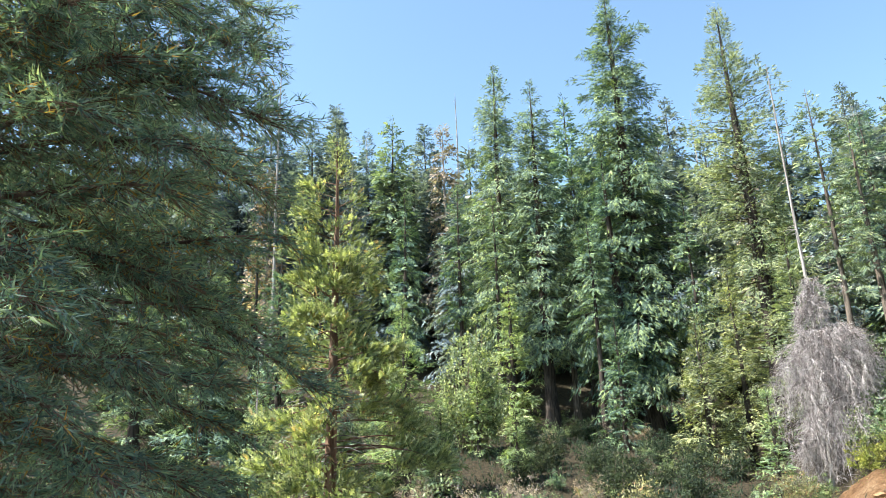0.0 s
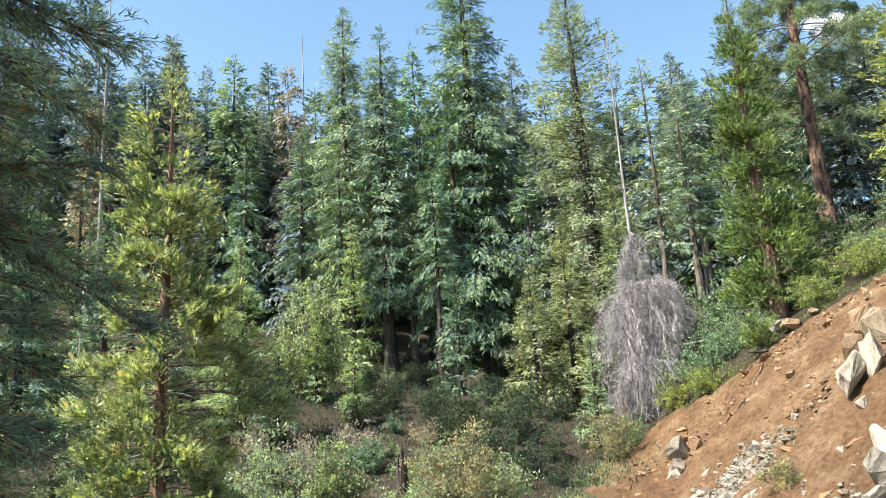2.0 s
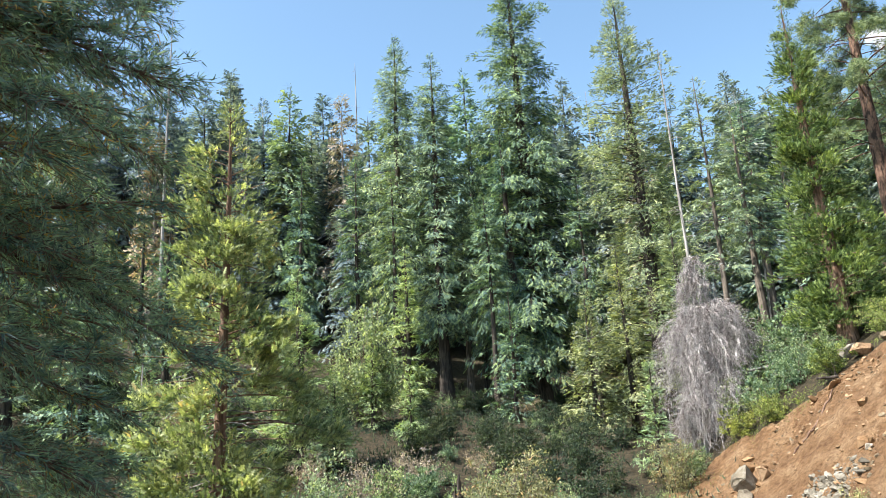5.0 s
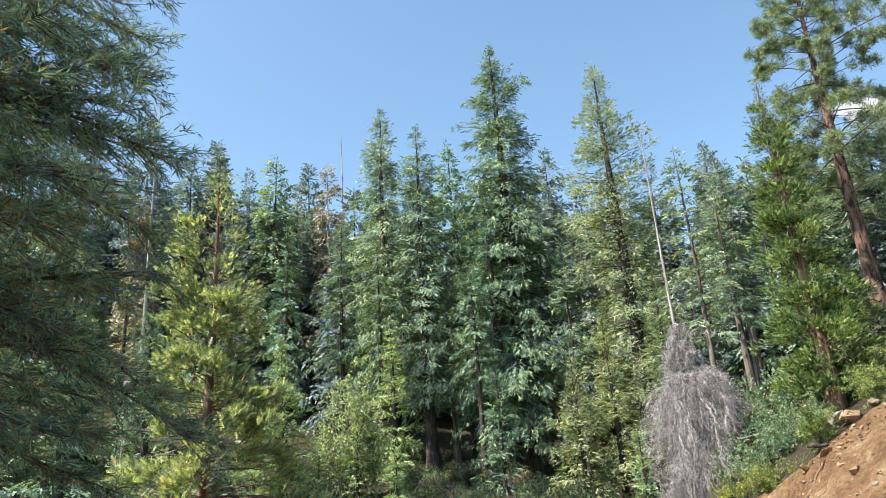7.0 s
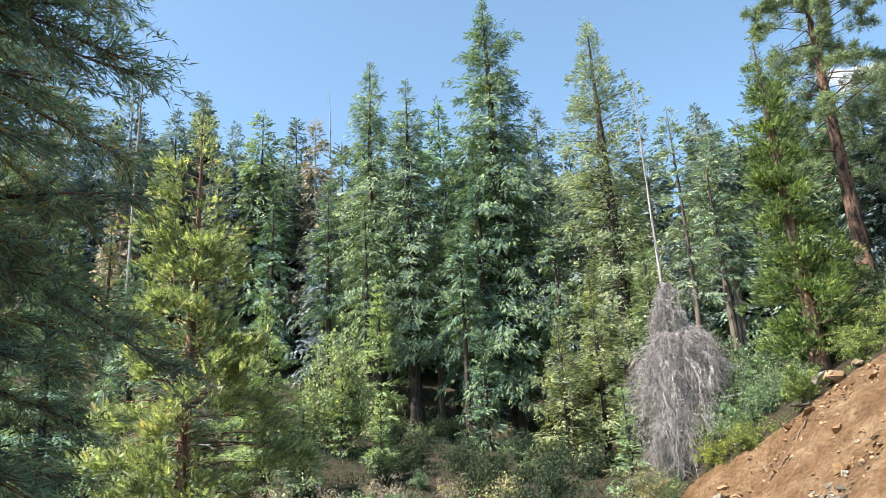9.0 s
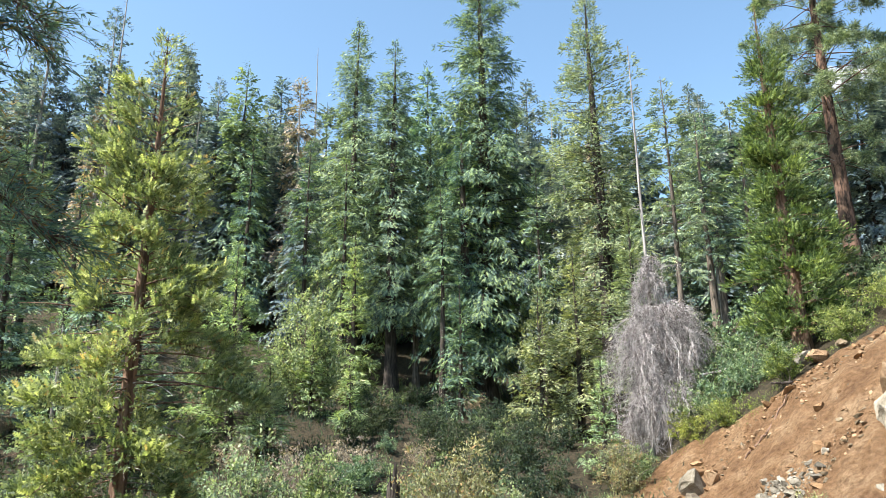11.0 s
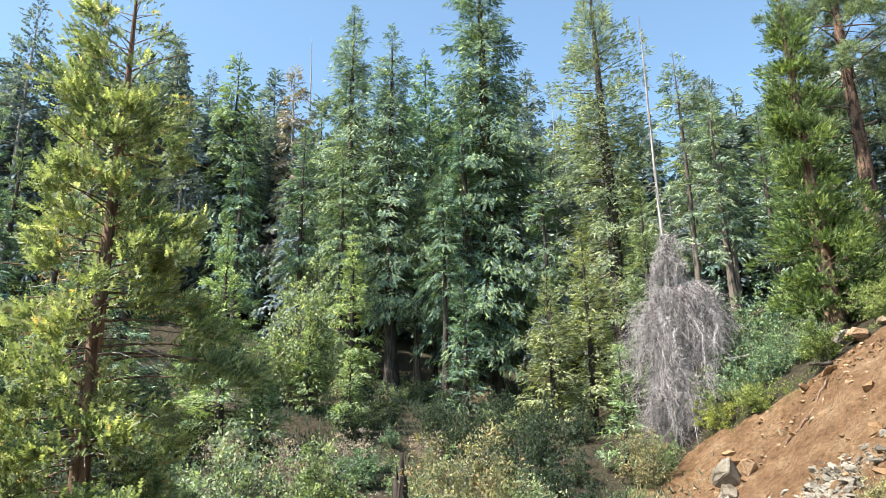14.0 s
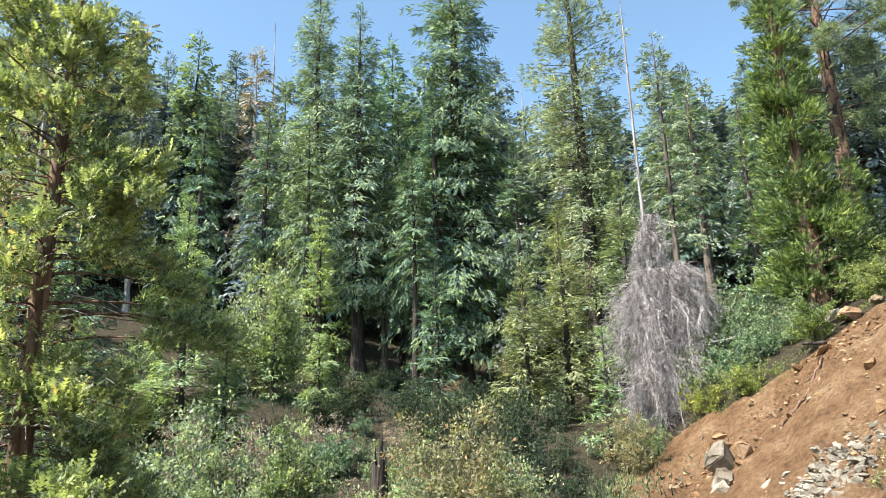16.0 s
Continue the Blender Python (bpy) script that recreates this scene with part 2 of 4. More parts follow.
def ground_material():
    m, t, bsdf = material("hillside_ground", 0.95)
    at = t.nodes.new("ShaderNodeAttribute")
    at.attribute_name = "bare_soil"
    sc = t.nodes.new("ShaderNodeAttribute")
    sc.attribute_name = "gravel"
    n1 = noise_out(t, 0.55, 6.0, 0.6, "World")
    n2 = noise_out(t, 5.0, 6.0, 0.65, "World")
    n3 = noise_out(t, 28.0, 5.0, 0.7, "World")
    litter = ramp(t, n2, [(0.3, (0.030, 0.027, 0.016)), (0.5, (0.075, 0.060, 0.036)), (0.7, (0.14, 0.105, 0.062))])
    soil = ramp(t, n1, [(0.30, (0.20, 0.11, 0.055)), (0.48, (0.30, 0.172, 0.085)), (0.66, (0.44, 0.29, 0.165))])
    soil = mixed(t, 1.0, soil, ramp(t, n2, [(0.32, (0.62, 0.58, 0.55)), (0.5, (1.0, 1.0, 1.0)), (0.68, (1.35, 1.38, 1.42))]), "MULTIPLY")
    soil = mixed(t, 0.9, soil, ramp(t, n3, [(0.3, (0.62, 0.58, 0.55)), (0.7, (1.25, 1.25, 1.25))]), "MULTIPLY")
    grit = ramp(t, n3, [(0.3, (0.13, 0.115, 0.095)), (0.5, (0.25, 0.225, 0.19)), (0.7, (0.40, 0.38, 0.34))])

    def soft(attr, lo, hi):
        a = t.nodes.new("ShaderNodeMath")
        a.operation = "MULTIPLY_ADD"
        t.links.new(n2, a.inputs[0])
        a.inputs[1].default_value = 0.7
        t.links.new(attr, a.inputs[2])
        r = t.nodes.new("ShaderNodeMapRange")
        r.inputs["From Min"].default_value, r.inputs["From Max"].default_value = lo, hi
        t.links.new(a.outputs[0], r.inputs[0])
        return r.outputs[0]

    col = mixed(t, soft(at.outputs["Fac"], 0.75, 0.95), litter, soil)
    col = mixed(t, soft(sc.outputs["Fac"], 0.7, 1.0), col, grit)
    t.links.new(col, bsdf.inputs["Base Color"])
    add = t.nodes.new("ShaderNodeMath")
    add.operation = "MULTIPLY_ADD"
    t.links.new(n3, add.inputs[0])
    add.inputs[1].default_value = 0.35
    t.links.new(n2, add.inputs[2])
    bump(t, bsdf, add.outputs[0], 1.0, 0.45)
    return m


GROUND = ground_material()

# ---- mesh helpers ----
RNG = np.random.default_rng(7)


def unit(v):
    return v / np.maximum(np.linalg.norm(v, axis=-1, keepdims=True), 1e-9)


def quad_mesh(name, verts, quads, mat, smooth=False):
    verts, quads = np.asarray(verts, np.float32), np.asarray(quads, np.int32)
    me = bpy.data.meshes.new(name)
    me.vertices.add(len(verts))
    me.vertices.foreach_set("co", verts.ravel())
    me.loops.add(quads.size)
    me.loops.foreach_set("vertex_index", quads.ravel())
    me.polygons.add(len(quads))
    me.polygons.foreach_set("loop_start", np.arange(0, quads.size, 4, dtype=np.int32))
    me.polygons.foreach_set("use_smooth", np.full(len(quads), smooth))
    me.materials.append(mat)
    me.update(calc_edges=True)
    return me


class Pile:
    """Gathers quads of one mesh."""

    def __init__(self):
        self.v, self.q, self.n = [], [], 0

    def add(self, v, q):
        self.v.append(v)
        self.q.append(q + self.n)
        self.n += len(v)

    def mesh(self, name, mat, smooth=False):
        return quad_mesh(name, np.concatenate(self.v), np.concatenate(self.q), mat, smooth)

    def tubes(self, pts, rad, sides=4):
        """pts: (N, K, 3) centre lines, rad: (N, K) radii."""
        n, k = pts.shape[:2]
        tan = unit(np.gradient(pts, axis=1))
        ref = np.where(np.abs(tan[..., 2:3]) > 0.9, np.array([1.0, 0, 0]), np.array([0, 0, 1.0]))
        a = unit(np.cross(tan, ref))
        b = np.cross(tan, a)
        ang = np.arange(sides) * 2 * np.pi / sides
        ring = pts[:, :, None] + rad[:, :, None, None] * (a[:, :, None] * np.cos(ang)[None, None, :, None] + b[:, :, None] * np.sin(ang)[None, None, :, None])
        i, j, s = np.meshgrid(np.arange(n), np.arange(k - 1), np.arange(sides), indexing="ij")
        at = lambda ii, jj, ss: (ii * k + jj) * sides + ss % sides
        q = np.stack([at(i, j, s), at(i, j, s + 1), at(i, j + 1, s + 1), at(i, j + 1, s)], -1).reshape(-1, 4)
        self.add(ring.reshape(-1, 3), q)

    def kites(self, base, way, side, length, width):
        """Small leaf-shaped blades, folded a little along the middle."""
        n = len(base)
        L, W = np.broadcast_to(length, n)[:, None], np.broadcast_to(width, n)[:, None]
        up = np.cross(way, side)
        mid = base + way * L * 0.42
        v = np.stack([base, mid + side * W / 2 + up * W * 0.12, base + way * L, mid - side * W / 2 + up * W * 0.12], 1)
        self.add(v.reshape(-1, 3), np.arange(4 * n).reshape(n, 4))


class Needles:
    """Gathers slim triangles of one mesh."""

    def __init__(self):
        self.v = []

    def add(self, base, way, side, length, width):
        n = len(base)
        L, W = np.broadcast_to(length, n)[:, None], np.broadcast_to(width, n)[:, None]
        mid = base + way * L * 0.2
        self.v.append(np.stack([mid + side * W / 2, mid - side * W / 2, base + way * L], 1).reshape(-1, 3))

    def mesh(self, name, mat):
        v = np.concatenate(self.v).astype(np.float32)
        me = bpy.data.meshes.new(name)
        me.vertices.add(len(v))
        me.vertices.foreach_set("co", v.ravel())
        me.loops.add(len(v))
        me.loops.foreach_set("vertex_index", np.arange(len(v), dtype=np.int32))
        me.polygons.add(len(v) // 3)
        me.polygons.foreach_set("loop_start", np.arange(0, len(v), 3, dtype=np.int32))
        me.materials.append(mat)
        me.update(calc_edges=True)
        return me


class Sprays:
    """Gathers toothed flat sprays of foliage, each one connected piece: a spine with teeth to both sides."""

    def __init__(self):
        self.v, self.f, self.n = [], [], 0

    def add(self, base, way, up, length, width, rng, teeth=4, curl=0.18, sag=0.25):
        n, k = len(base), teeth
        L, W = np.broadcast_to(length, n)[:, None, None], np.broadcast_to(width, n)[:, None, None]
        side = unit(np.cross(way, up))
        up = np.cross(side, way)
        way, side, up, base = way[:, None], side[:, None], up[:, None], base[:, None]
        f = np.linspace(0, 1, k + 1)[None, :, None]
        spine = base + way * L * f - up * L * curl * f * f
        g = ((np.arange(k) + 0.35) / k)[None, :, None]
        reach = W * 0.5 * (1.05 - 0.75 * g ** 1.6) * np.minimum(1, 0.45 + 2.2 * g)
        tips = []
        for sg in (1, -1):
            t = reach * rng.uniform(0.55, 1.25, (n, k, 1))
            tips.append(base + way * (L * g + t * 0.75) - up * (L * curl * g * g + t * sag * rng.uniform(0.2, 1.8, (n, k, 1))) + side * t * sg)
        m = k + 1 + 2 * k
        self.v.append(np.concatenate([spine] + tips, 1).reshape(-1, 3))
        i = np.arange(k)
        tri = np.concatenate([np.stack([i, i + 1, k + 1 + i], -1), np.stack([i + 1, i, 2 * k + 1 + i], -1)])
        self.f.append((np.arange(n)[:, None, None] * m + tri[None]).reshape(-1, 3) + self.n)
        self.n += n * m

    def mesh(self, name, mat):
        v, f = np.concatenate(self.v).astype(np.float32), np.concatenate(self.f).astype(np.int32)
        me = bpy.data.meshes.new(name)
        me.vertices.add(len(v))
        me.vertices.foreach_set("co", v.ravel())
        me.loops.add(f.size)
        me.loops.foreach_set("vertex_index", f.ravel())
        me.polygons.add(len(f))
        me.polygons.foreach_set("loop_start", np.arange(0, f.size, 3, dtype=np.int32))
        me.materials.append(mat)
        me.update(calc_edges=True)
        return me


def sides_of(way, rng, flat):
    """Blade width directions: level for flat near 1, any way for flat near 0."""
    n = len(way)
    ref = np.array([0, 0, 1.0]) * flat + rng.normal(size=(n, 3)) * (1.02 - flat)
    return unit(np.cross(way, ref))


def part(name, me, parent, label=""):
    ob = new(name, me)
    ob.parent = parent
    if label:
        ob["label"] = label
    if name in ("limbs", "crown", "twigs", "stems", "leaves", "branches", "dead_branches"):
        ob["kind"] = "stuff"
    return ob


def branch_parts(ob, pts, rad, mat, sides=5):
    """Each limb a part of its own."""
    for line, r in zip(pts, rad):
        p = Pile()
        p.tubes(line[None], r[None], sides)
        part("branch", p.mesh("branch", mat, True), ob)


def thing(name, x, y, z, label, category, group="", kind="", turn=0.0):
    ob = new(name)
    ob.location, ob.rotation_euler = (x, y, z), (0, 0, turn)
    return tagged(ob, label, category, group, kind)


# ---- the ground ----
def wave(x, y, s, ph):
    return np.sin(x * s + ph) * np.cos(y * s * 1.13 + ph * 1.7) + 0.6 * np.sin(x * s * 1.9 - y * s * 1.4 + ph * 2.3)


def soft_max(a, b, k):
    return np.maximum(a, b) + np.log1p(np.exp(-np.abs(a - b) / k)) * k


def ground_z(x, y):
    x, y = np.asarray(x, float), np.asarray(y, float)
    z = np.interp(y, (-300, -60, 0, 2.6, 4.2, 7, 14, 22, 27, 32, 40, 44, 52, 62, 80, 110, 150, 300, 600),
                  (20, 6, 0, -0.63, -0.85, -1.32, -1.75, -1.75, -1.55, -0.6, 1.5, 2.8, 5.0, 7.2, 15, 27, 38, 60, 80))
    z = z - np.clip(y - 36, 0, 30) / 30 * np.clip(x - 3, -20, 22) * 0.14
    cut = -0.1 + 0.95 * (x - 16.5) - 0.08 * (y - 30)
    cut = cut - 0.45 * np.logaddexp(0, (cut - 4.5) / 0.6) * 0.6
    cut = cut - 0.40 * np.logaddexp(0, (cut - 22) / 2.0) * 2.0
    z = soft_max(z, np.clip(cut, -60, 70), 0.45)
    far = np.clip((np.hypot(x - 0.3, y - 3) - 5) / 8, 0, 1)
    return z + far * (0.10 * wave(x, y, 0.55, 1.0) + 0.05 * wave(x, y, 1.7, 4.0))


def soil_mask(x, y):
    left = np.interp(y, (0, 15, 22.9, 28.8, 33, 36.7), (4.5, 6.0, 8.0, 11.6, 14.6, 18.2)) + 0.35 * wave(x, y, 0.8, 3.0)
    back = np.interp(x, (13, 18.2, 19.4, 20.8, 23, 25.3, 30, 40), (34, 35.5, 32, 29.6, 29.0, 27.6, 25.5, 24))
    return np.clip((x - left) / 1.5 + 0.5, 0, 1) * np.clip((back - y) / 1.2 + 0.5, 0, 1) * np.clip((y + 30) / 10, 0, 1)


def gravel_mask(x, y):
    a = np.exp(-(((x - 15.2 - (26 - y) * 0.05) / 1.3) ** 2)) * np.clip((28.5 - y) / 2, 0, 1) * np.clip((y - 12) / 4, 0, 1)
    creek = np.exp(-(((y - 23.0 - 0.25 * x) / 2.2) ** 2)) * np.clip((11.5 - x) / 3, 0, 1) * np.clip((x + 12) / 5, 0, 1)
    return np.maximum(a * 0.35, creek)


def make_ground():
    def spread(lo, hi, near_lo, near_hi, step, grow):
        mid = np.arange(near_lo, near_hi, step)
        up, dn, s = [near_hi], [near_lo - step], step
        while up[-1] < hi:
            s *= grow
            up.append(up[-1] + s)
        s = step
        while dn[-1] > lo:
            s *= grow
            dn.append(dn[-1] - s)
        return np.array(dn[::-1] + list(mid) + up)
    xs, ys = spread(-900, 900, 6, 28, 0.25, 1.06), spread(-900, 900, 12, 38, 0.27, 1.06)
    X, Y = np.meshgrid(xs, ys, indexing="ij")
    Z = ground_z(X, Y)
    Z = Z + soil_mask(X, Y) * (0.06 * wave(X, Y, 3.1, 2.0) + 0.04 * wave(X, Y, 6.7, 5.0) + 0.10 * np.sin(Y * 0.9 + 0.5 * X) + 0.10 * np.abs(wave(X, Y, 1.3, 7.0)) + RNG.normal(0, 0.022, X.shape))
    v = np.stack([X, Y, Z], -1).reshape(-1, 3)
    n, m = X.shape
    i, j = np.meshgrid(np.arange(n - 1), np.arange(m - 1), indexing="ij")
    q = np.stack([i * m + j, (i + 1) * m + j, (i + 1) * m + j + 1, i * m + j + 1], -1).reshape(-1, 4)
    me = quad_mesh("ground", v, q, GROUND, True)
    for key, f in (("bare_soil", soil_mask), ("gravel", gravel_mask)):
        a = me.attributes.new(key, "FLOAT", "POINT")
        a.data.foreach_set("value", f(X, Y).ravel().astype(np.float32))
    tagged(new("ground", me), "sloping forest ground of brown litter, orange soil and grey gravel", "ground", kind="structure")


make_ground()


def gz(x, y):
    return float(ground_z(x, y))


# ---- trees ----
def conifer_meshes(h, r, seed, leaf, wood, crown=0.15, power=0.8, branches=160, sprays=5000, spray=(0.55, 0.2), rise=0.1, droop=0.45,
                   fan=0.32, flat=0.6, hang=0.15, uneven=0.35, trunk=None, inner=0.15, clump=0.0, bare=0, lean=(0.0, 0.0), tip=0.25, sides=8, split=False, per=0, splay=0.55, dead=None, limb=(5, 4), tiers=0.0, core=(1.2, 0.88), teeth=4, lobe=(1.45, 0.68), puff=0.05, balls=0, ball=0.25):
    """Meshes of a conifer's trunk, limbs and crown, with its foot at the origin."""
    rng = np.random.default_rng(seed)
    tr = trunk or h * 0.011
    axis = lambda z: np.stack([lean[0] * z + 0.004 * h * np.sin(z / h * 5 + seed), lean[1] * z + 0.004 * h * np.cos(z / h * 4 + seed), z], -1)
    zt = np.array([-0.6, 0.0, 0.25, 0.9, 2.2, *np.linspace(0.12, 1.0, 9) * h]) if h > 8 else np.array([-0.4, 0, 0.1 * h, *np.linspace(0.2, 1, 6) * h])
    zt = np.sort(zt)
    rt = tr * np.clip(1 - zt / h, 0.0, 1) ** 0.85 + 0.012
    rt = rt * (1 + 0.55 * np.exp(-np.maximum(zt, 0) / (tr * 2.2)))
    p = Pile()
    p.tubes(axis(zt)[None], rt[None], sides)
    trunk_me = p.mesh("trunk", wood, True)

    u = rng.random(branches) ** 0.9
    u = np.sort(u)
    if tiers:
        step = tiers / (h * (1 - crown))
        u = np.clip((np.round(u / step) + rng.normal(0, 0.12, branches)) * step, 0.0, 0.995)
    zb = h * (crown + (1 - crown) * u)
    az = (np.arange(branches) * 2.39996 + rng.normal(0, 0.4, branches)) % (2 * np.pi)
    prof = np.clip(1 - u, 0.0, 1) ** power * (0.55 + 0.45 * np.minimum(1, (u + 0.04) / 0.14))
    lump = 1 + uneven * (np.sin(az * 2 + u * 13 + seed) * 0.5 + np.sin(az * 3 - u * 23 + seed * 2.1) * 0.5)
    L = np.maximum(r * prof * lump * rng.uniform(0.6, 1.12, branches), tip)
    d = np.stack([np.cos(az), np.sin(az), 0 * az], -1)
    sd = np.stack([-np.sin(az), np.cos(az), 0 * az], -1)
    ri = rise + 0.55 * u ** 2 + rng.normal(0, 0.1, branches)
    dr = droop * (1 - 0.6 * u) * rng.uniform(0.6, 1.3, branches)
    a0 = axis(zb)
    curve = lambda b, f: a0[b] + d[b] * (L[b] * f)[:, None] + np.array([0, 0, 1.0]) * (L[b] * (ri[b] * f - dr[b] * f * f))[:, None]
    fr = np.linspace(0, 0.97, limb[0])
    pts = np.stack([curve(np.arange(branches), np.full(branches, f)) for f in fr], 1)
    rb = (np.minimum(tr * 0.3, 0.008 + 0.009 * L)[:, None]) * (1 - fr * 0.85)[None]
    p = Pile()
    if not split:
        p.tubes(pts, rb, limb[1])
    dead_me = None
    if bare:
        p2 = Pile()
        zz = h * rng.uniform(0.04, max(crown, 0.12) + 0.35, bare)
        aa, LL = rng.uniform(0, 2 * np.pi, bare), r * rng.uniform(0.2, 0.65, bare)
        dd = np.stack([np.cos(aa), np.sin(aa), 0 * aa], -1)
        f5 = np.linspace(0, 1, 5)
        pp = axis(zz)[:, None] + dd[:, None] * (LL[:, None] * f5)[..., None] + np.array([0, 0, 1.0]) * (LL[:, None] * (0.12 * f5 - 0.35 * f5 ** 2))[..., None] + rng.normal(0, 0.03, (bare, 5, 3)) * f5[None, :, None]
        p2.tubes(pp, (0.006 + 0.007 * LL)[:, None] * (1 - 0.8 * f5)[None], 4)
        dead_me = p2.mesh("dead_branches", dead or B_GREY, True)
    limbs_me = None if split else p.mesh("limbs", wood, True)

    w = (L + 0.7) ** 0.85
    tufts = sprays * 2 // (per if per > 20 else 2 * teeth)
    b = rng.choice(branches, tufts, p=w / w.sum())
    f = inner + (1.03 - inner) * rng.random(tufts) ** 0.75
    if clump:
        k = np.round(f * 5 + rng.random(branches)[b]) / 5
        f = np.where(rng.random(tufts) < clump, np.clip(k, inner, 1.0) + rng.normal(0, 0.04, tufts), f)
    lat = rng.uniform(-1, 1, tufts)
    wid = L[b] * fan * (1.15 - f) + 0.08
    base = curve(b, f) + sd[b] * (lat * wid)[:, None]
    base[:, 2] += rng.normal(0, puff + 0.012 * L[b])
    way = unit(d[b] * 0.75 + sd[b] * (np.sign(lat) * rng.uniform(0.2, 0.95, tufts))[:, None] + np.array([0, 0, 1.0]) * (ri[b] - 2 * dr[b] * f - hang)[:, None] + rng.normal(0, 0.3, (tufts, 3)))
    if balls:
        cb = rng.choice(branches, balls, p=w / w.sum())
        cf = inner + (1.0 - inner) * rng.random(balls) ** 0.7
        centre = curve(cb, cf) + sd[cb] * (rng.uniform(-1, 1, balls) * L[cb] * fan * (1.1 - cf))[:, None]
        j = rng.choice(balls, tufts, p=(L[cb] + 0.3) / (L[cb] + 0.3).sum())
        b, f = cb[j], cf[j]
        off = rng.normal(0, 1, (tufts, 3)) * np.array([1, 1, 0.8]) * (ball * rng.uniform(0.6, 1.3, balls)[j] * np.clip(0.35 + 1.3 * L[b] / r, 0.4, 1.0))[:, None]
        base = centre[j] + off
        way = unit(unit(off) * 0.3 + d[b] * 0.6 + np.array([0, 0, -hang]) + rng.normal(0, 0.28, (tufts, 3)))
    size = rng.uniform(0.65, 1.25, tufts) * np.clip(0.3 + 1.5 * L[b] / r, 0.35, 1.0) * np.where(f < 0.55, *core)
    if per > 20:
        size = np.repeat(size, per) * rng.uniform(0.7, 1.2, tufts * per)
        base, way = np.repeat(base, per, 0), np.repeat(way, per, 0)
        base = base + rng.normal(0, spray[0] * 0.28, base.shape)
        way = unit(way + rng.normal(0, splay, way.shape))
        p = Needles()
        p.add(base, way, sides_of(way, rng, flat), spray[0] * size, spray[1] * size)
    else:
        up = unit(np.array([0, 0, 1.0]) * (0.35 + flat) + d[b] * (0.75 - 0.5 * flat) + rng.normal(0, 0.55 - 0.3 * flat, (tufts, 3)))
        p = Sprays()
        p.add(base, way, up, spray[0] * lobe[0] * size, spray[0] * lobe[1] * size, rng, teeth)
    crown_me = p.mesh("crown", leaf)
    return (trunk_me, limbs_me, crown_me, dead_me, pts, rb, wood) if split else (trunk_me, limbs_me, crown_me, dead_me)


def plant_tree(meshes, x, y, label, category, group="", name="conifer_tree", z=None, turn=0.0):
    ob = thing(name, x, y, gz(x, y) - 0.1 if z is None else z, label, category, group, turn=turn)
    for n, me in zip(("trunk", "limbs", "crown", "dead_branches"), meshes):
        if me:
            part(n, me, ob)
    if len(meshes) > 4:
        branch_parts(ob, *meshes[4:])
    return ob


# the tall dark fir, two stems grown together at the foot
plant_tree(conifer_meshes(40.5, 6.4, 11, F_MAIN, B_DARK, 0.08, 0.62, 420, 116000, (0.37, 0.095), 0.12, 0.5, 0.36, 0.5, 0.28, 0.4, 0.85, 0.12, 0.45, 10, sides=12, tiers=1.4, puff=0.16), 17.3, 60.4,
           "very tall dark green fir with tiered drooping branches", "fir tree", name="fir_tree")
plant_tree(conifer_meshes(24, 3.6, 12, F_MAIN, B_DARK, 0.2, 0.7, 170, 26000, (0.34, 0.10), 0.1, 0.5, 0.34, 0.4, 0.3, 0.4, 0.6), 15.2, 59.2,
           "green fir pressed close against the tallest fir", "fir tree", name="fir_tree")
# the tall yellow-green pine
plant_tree(conifer_meshes(33, 4.9, 13, F_PINE, B_DARK, 0.05, 0.52, 300, 86000, (0.29, 0.085), 0.05, 0.4, 0.4, 0.2, -0.1, 0.5, 0.62, 0.22, 0.75, 30, sides=10, puff=0.2), 23.6, 51.6,
           "tall yellow-green pine with a dark bare lower trunk", "pine tree", name="pine_tree")
# the bright conical cedar above the cut bank
plant_tree(conifer_meshes(18.6, 2.8, 14, F_CEDAR, B_CEDAR, 0.03, 0.75, 320, 78000, (0.215, 0.075), 0.3, 0.35, 0.36, 0.0, -0.45, 0.3, 0.38, 0.25, 0.8, lobe=(1.4, 0.9), balls=640, ball=0.22), 24.8, 33.5,
           "bright green conical cedar at the top of the bank", "cedar tree", name="cedar_tree")
# the orange-barked pine
POND = conifer_meshes(30, 5.6, 15, F_POND, B_POND, 0.26, 0.3, 150, 52000, (0.40, 0.05), 0.05, 0.3, 0.3, 0.0, 0.0, 0.5, 0.52, 0.4, 0.95, 14, sides=14, split=True, lean=(0.014, 0.0), per=44, splay=1.5, core=(1.0, 1.0))
plant_tree(POND, 35.3, 41.3, "tall pine with orange plated bark and tufted needles", "pine tree", name="ponderosa_pine")
# the yellowing cedar with its trunk showing
plant_tree(conifer_meshes(13.4, 2.5, 16, F_CEDAR_DRY, B_CEDAR, 0.05, 0.62, 230, 92000, (0.16, 0.064), 0.1, 0.4, 0.5, 0.0, -0.45, 0.55, 0.20, 0.48, 0.85, 110, sides=12, split=True, dead=B_PALE, core=(1.0, 0.95), lobe=(1.4, 0.9), balls=420, ball=0.15), -2.5, 20.6,
           "sparse yellowing cedar with a red-brown bare trunk", "cedar tree", name="cedar_tree")

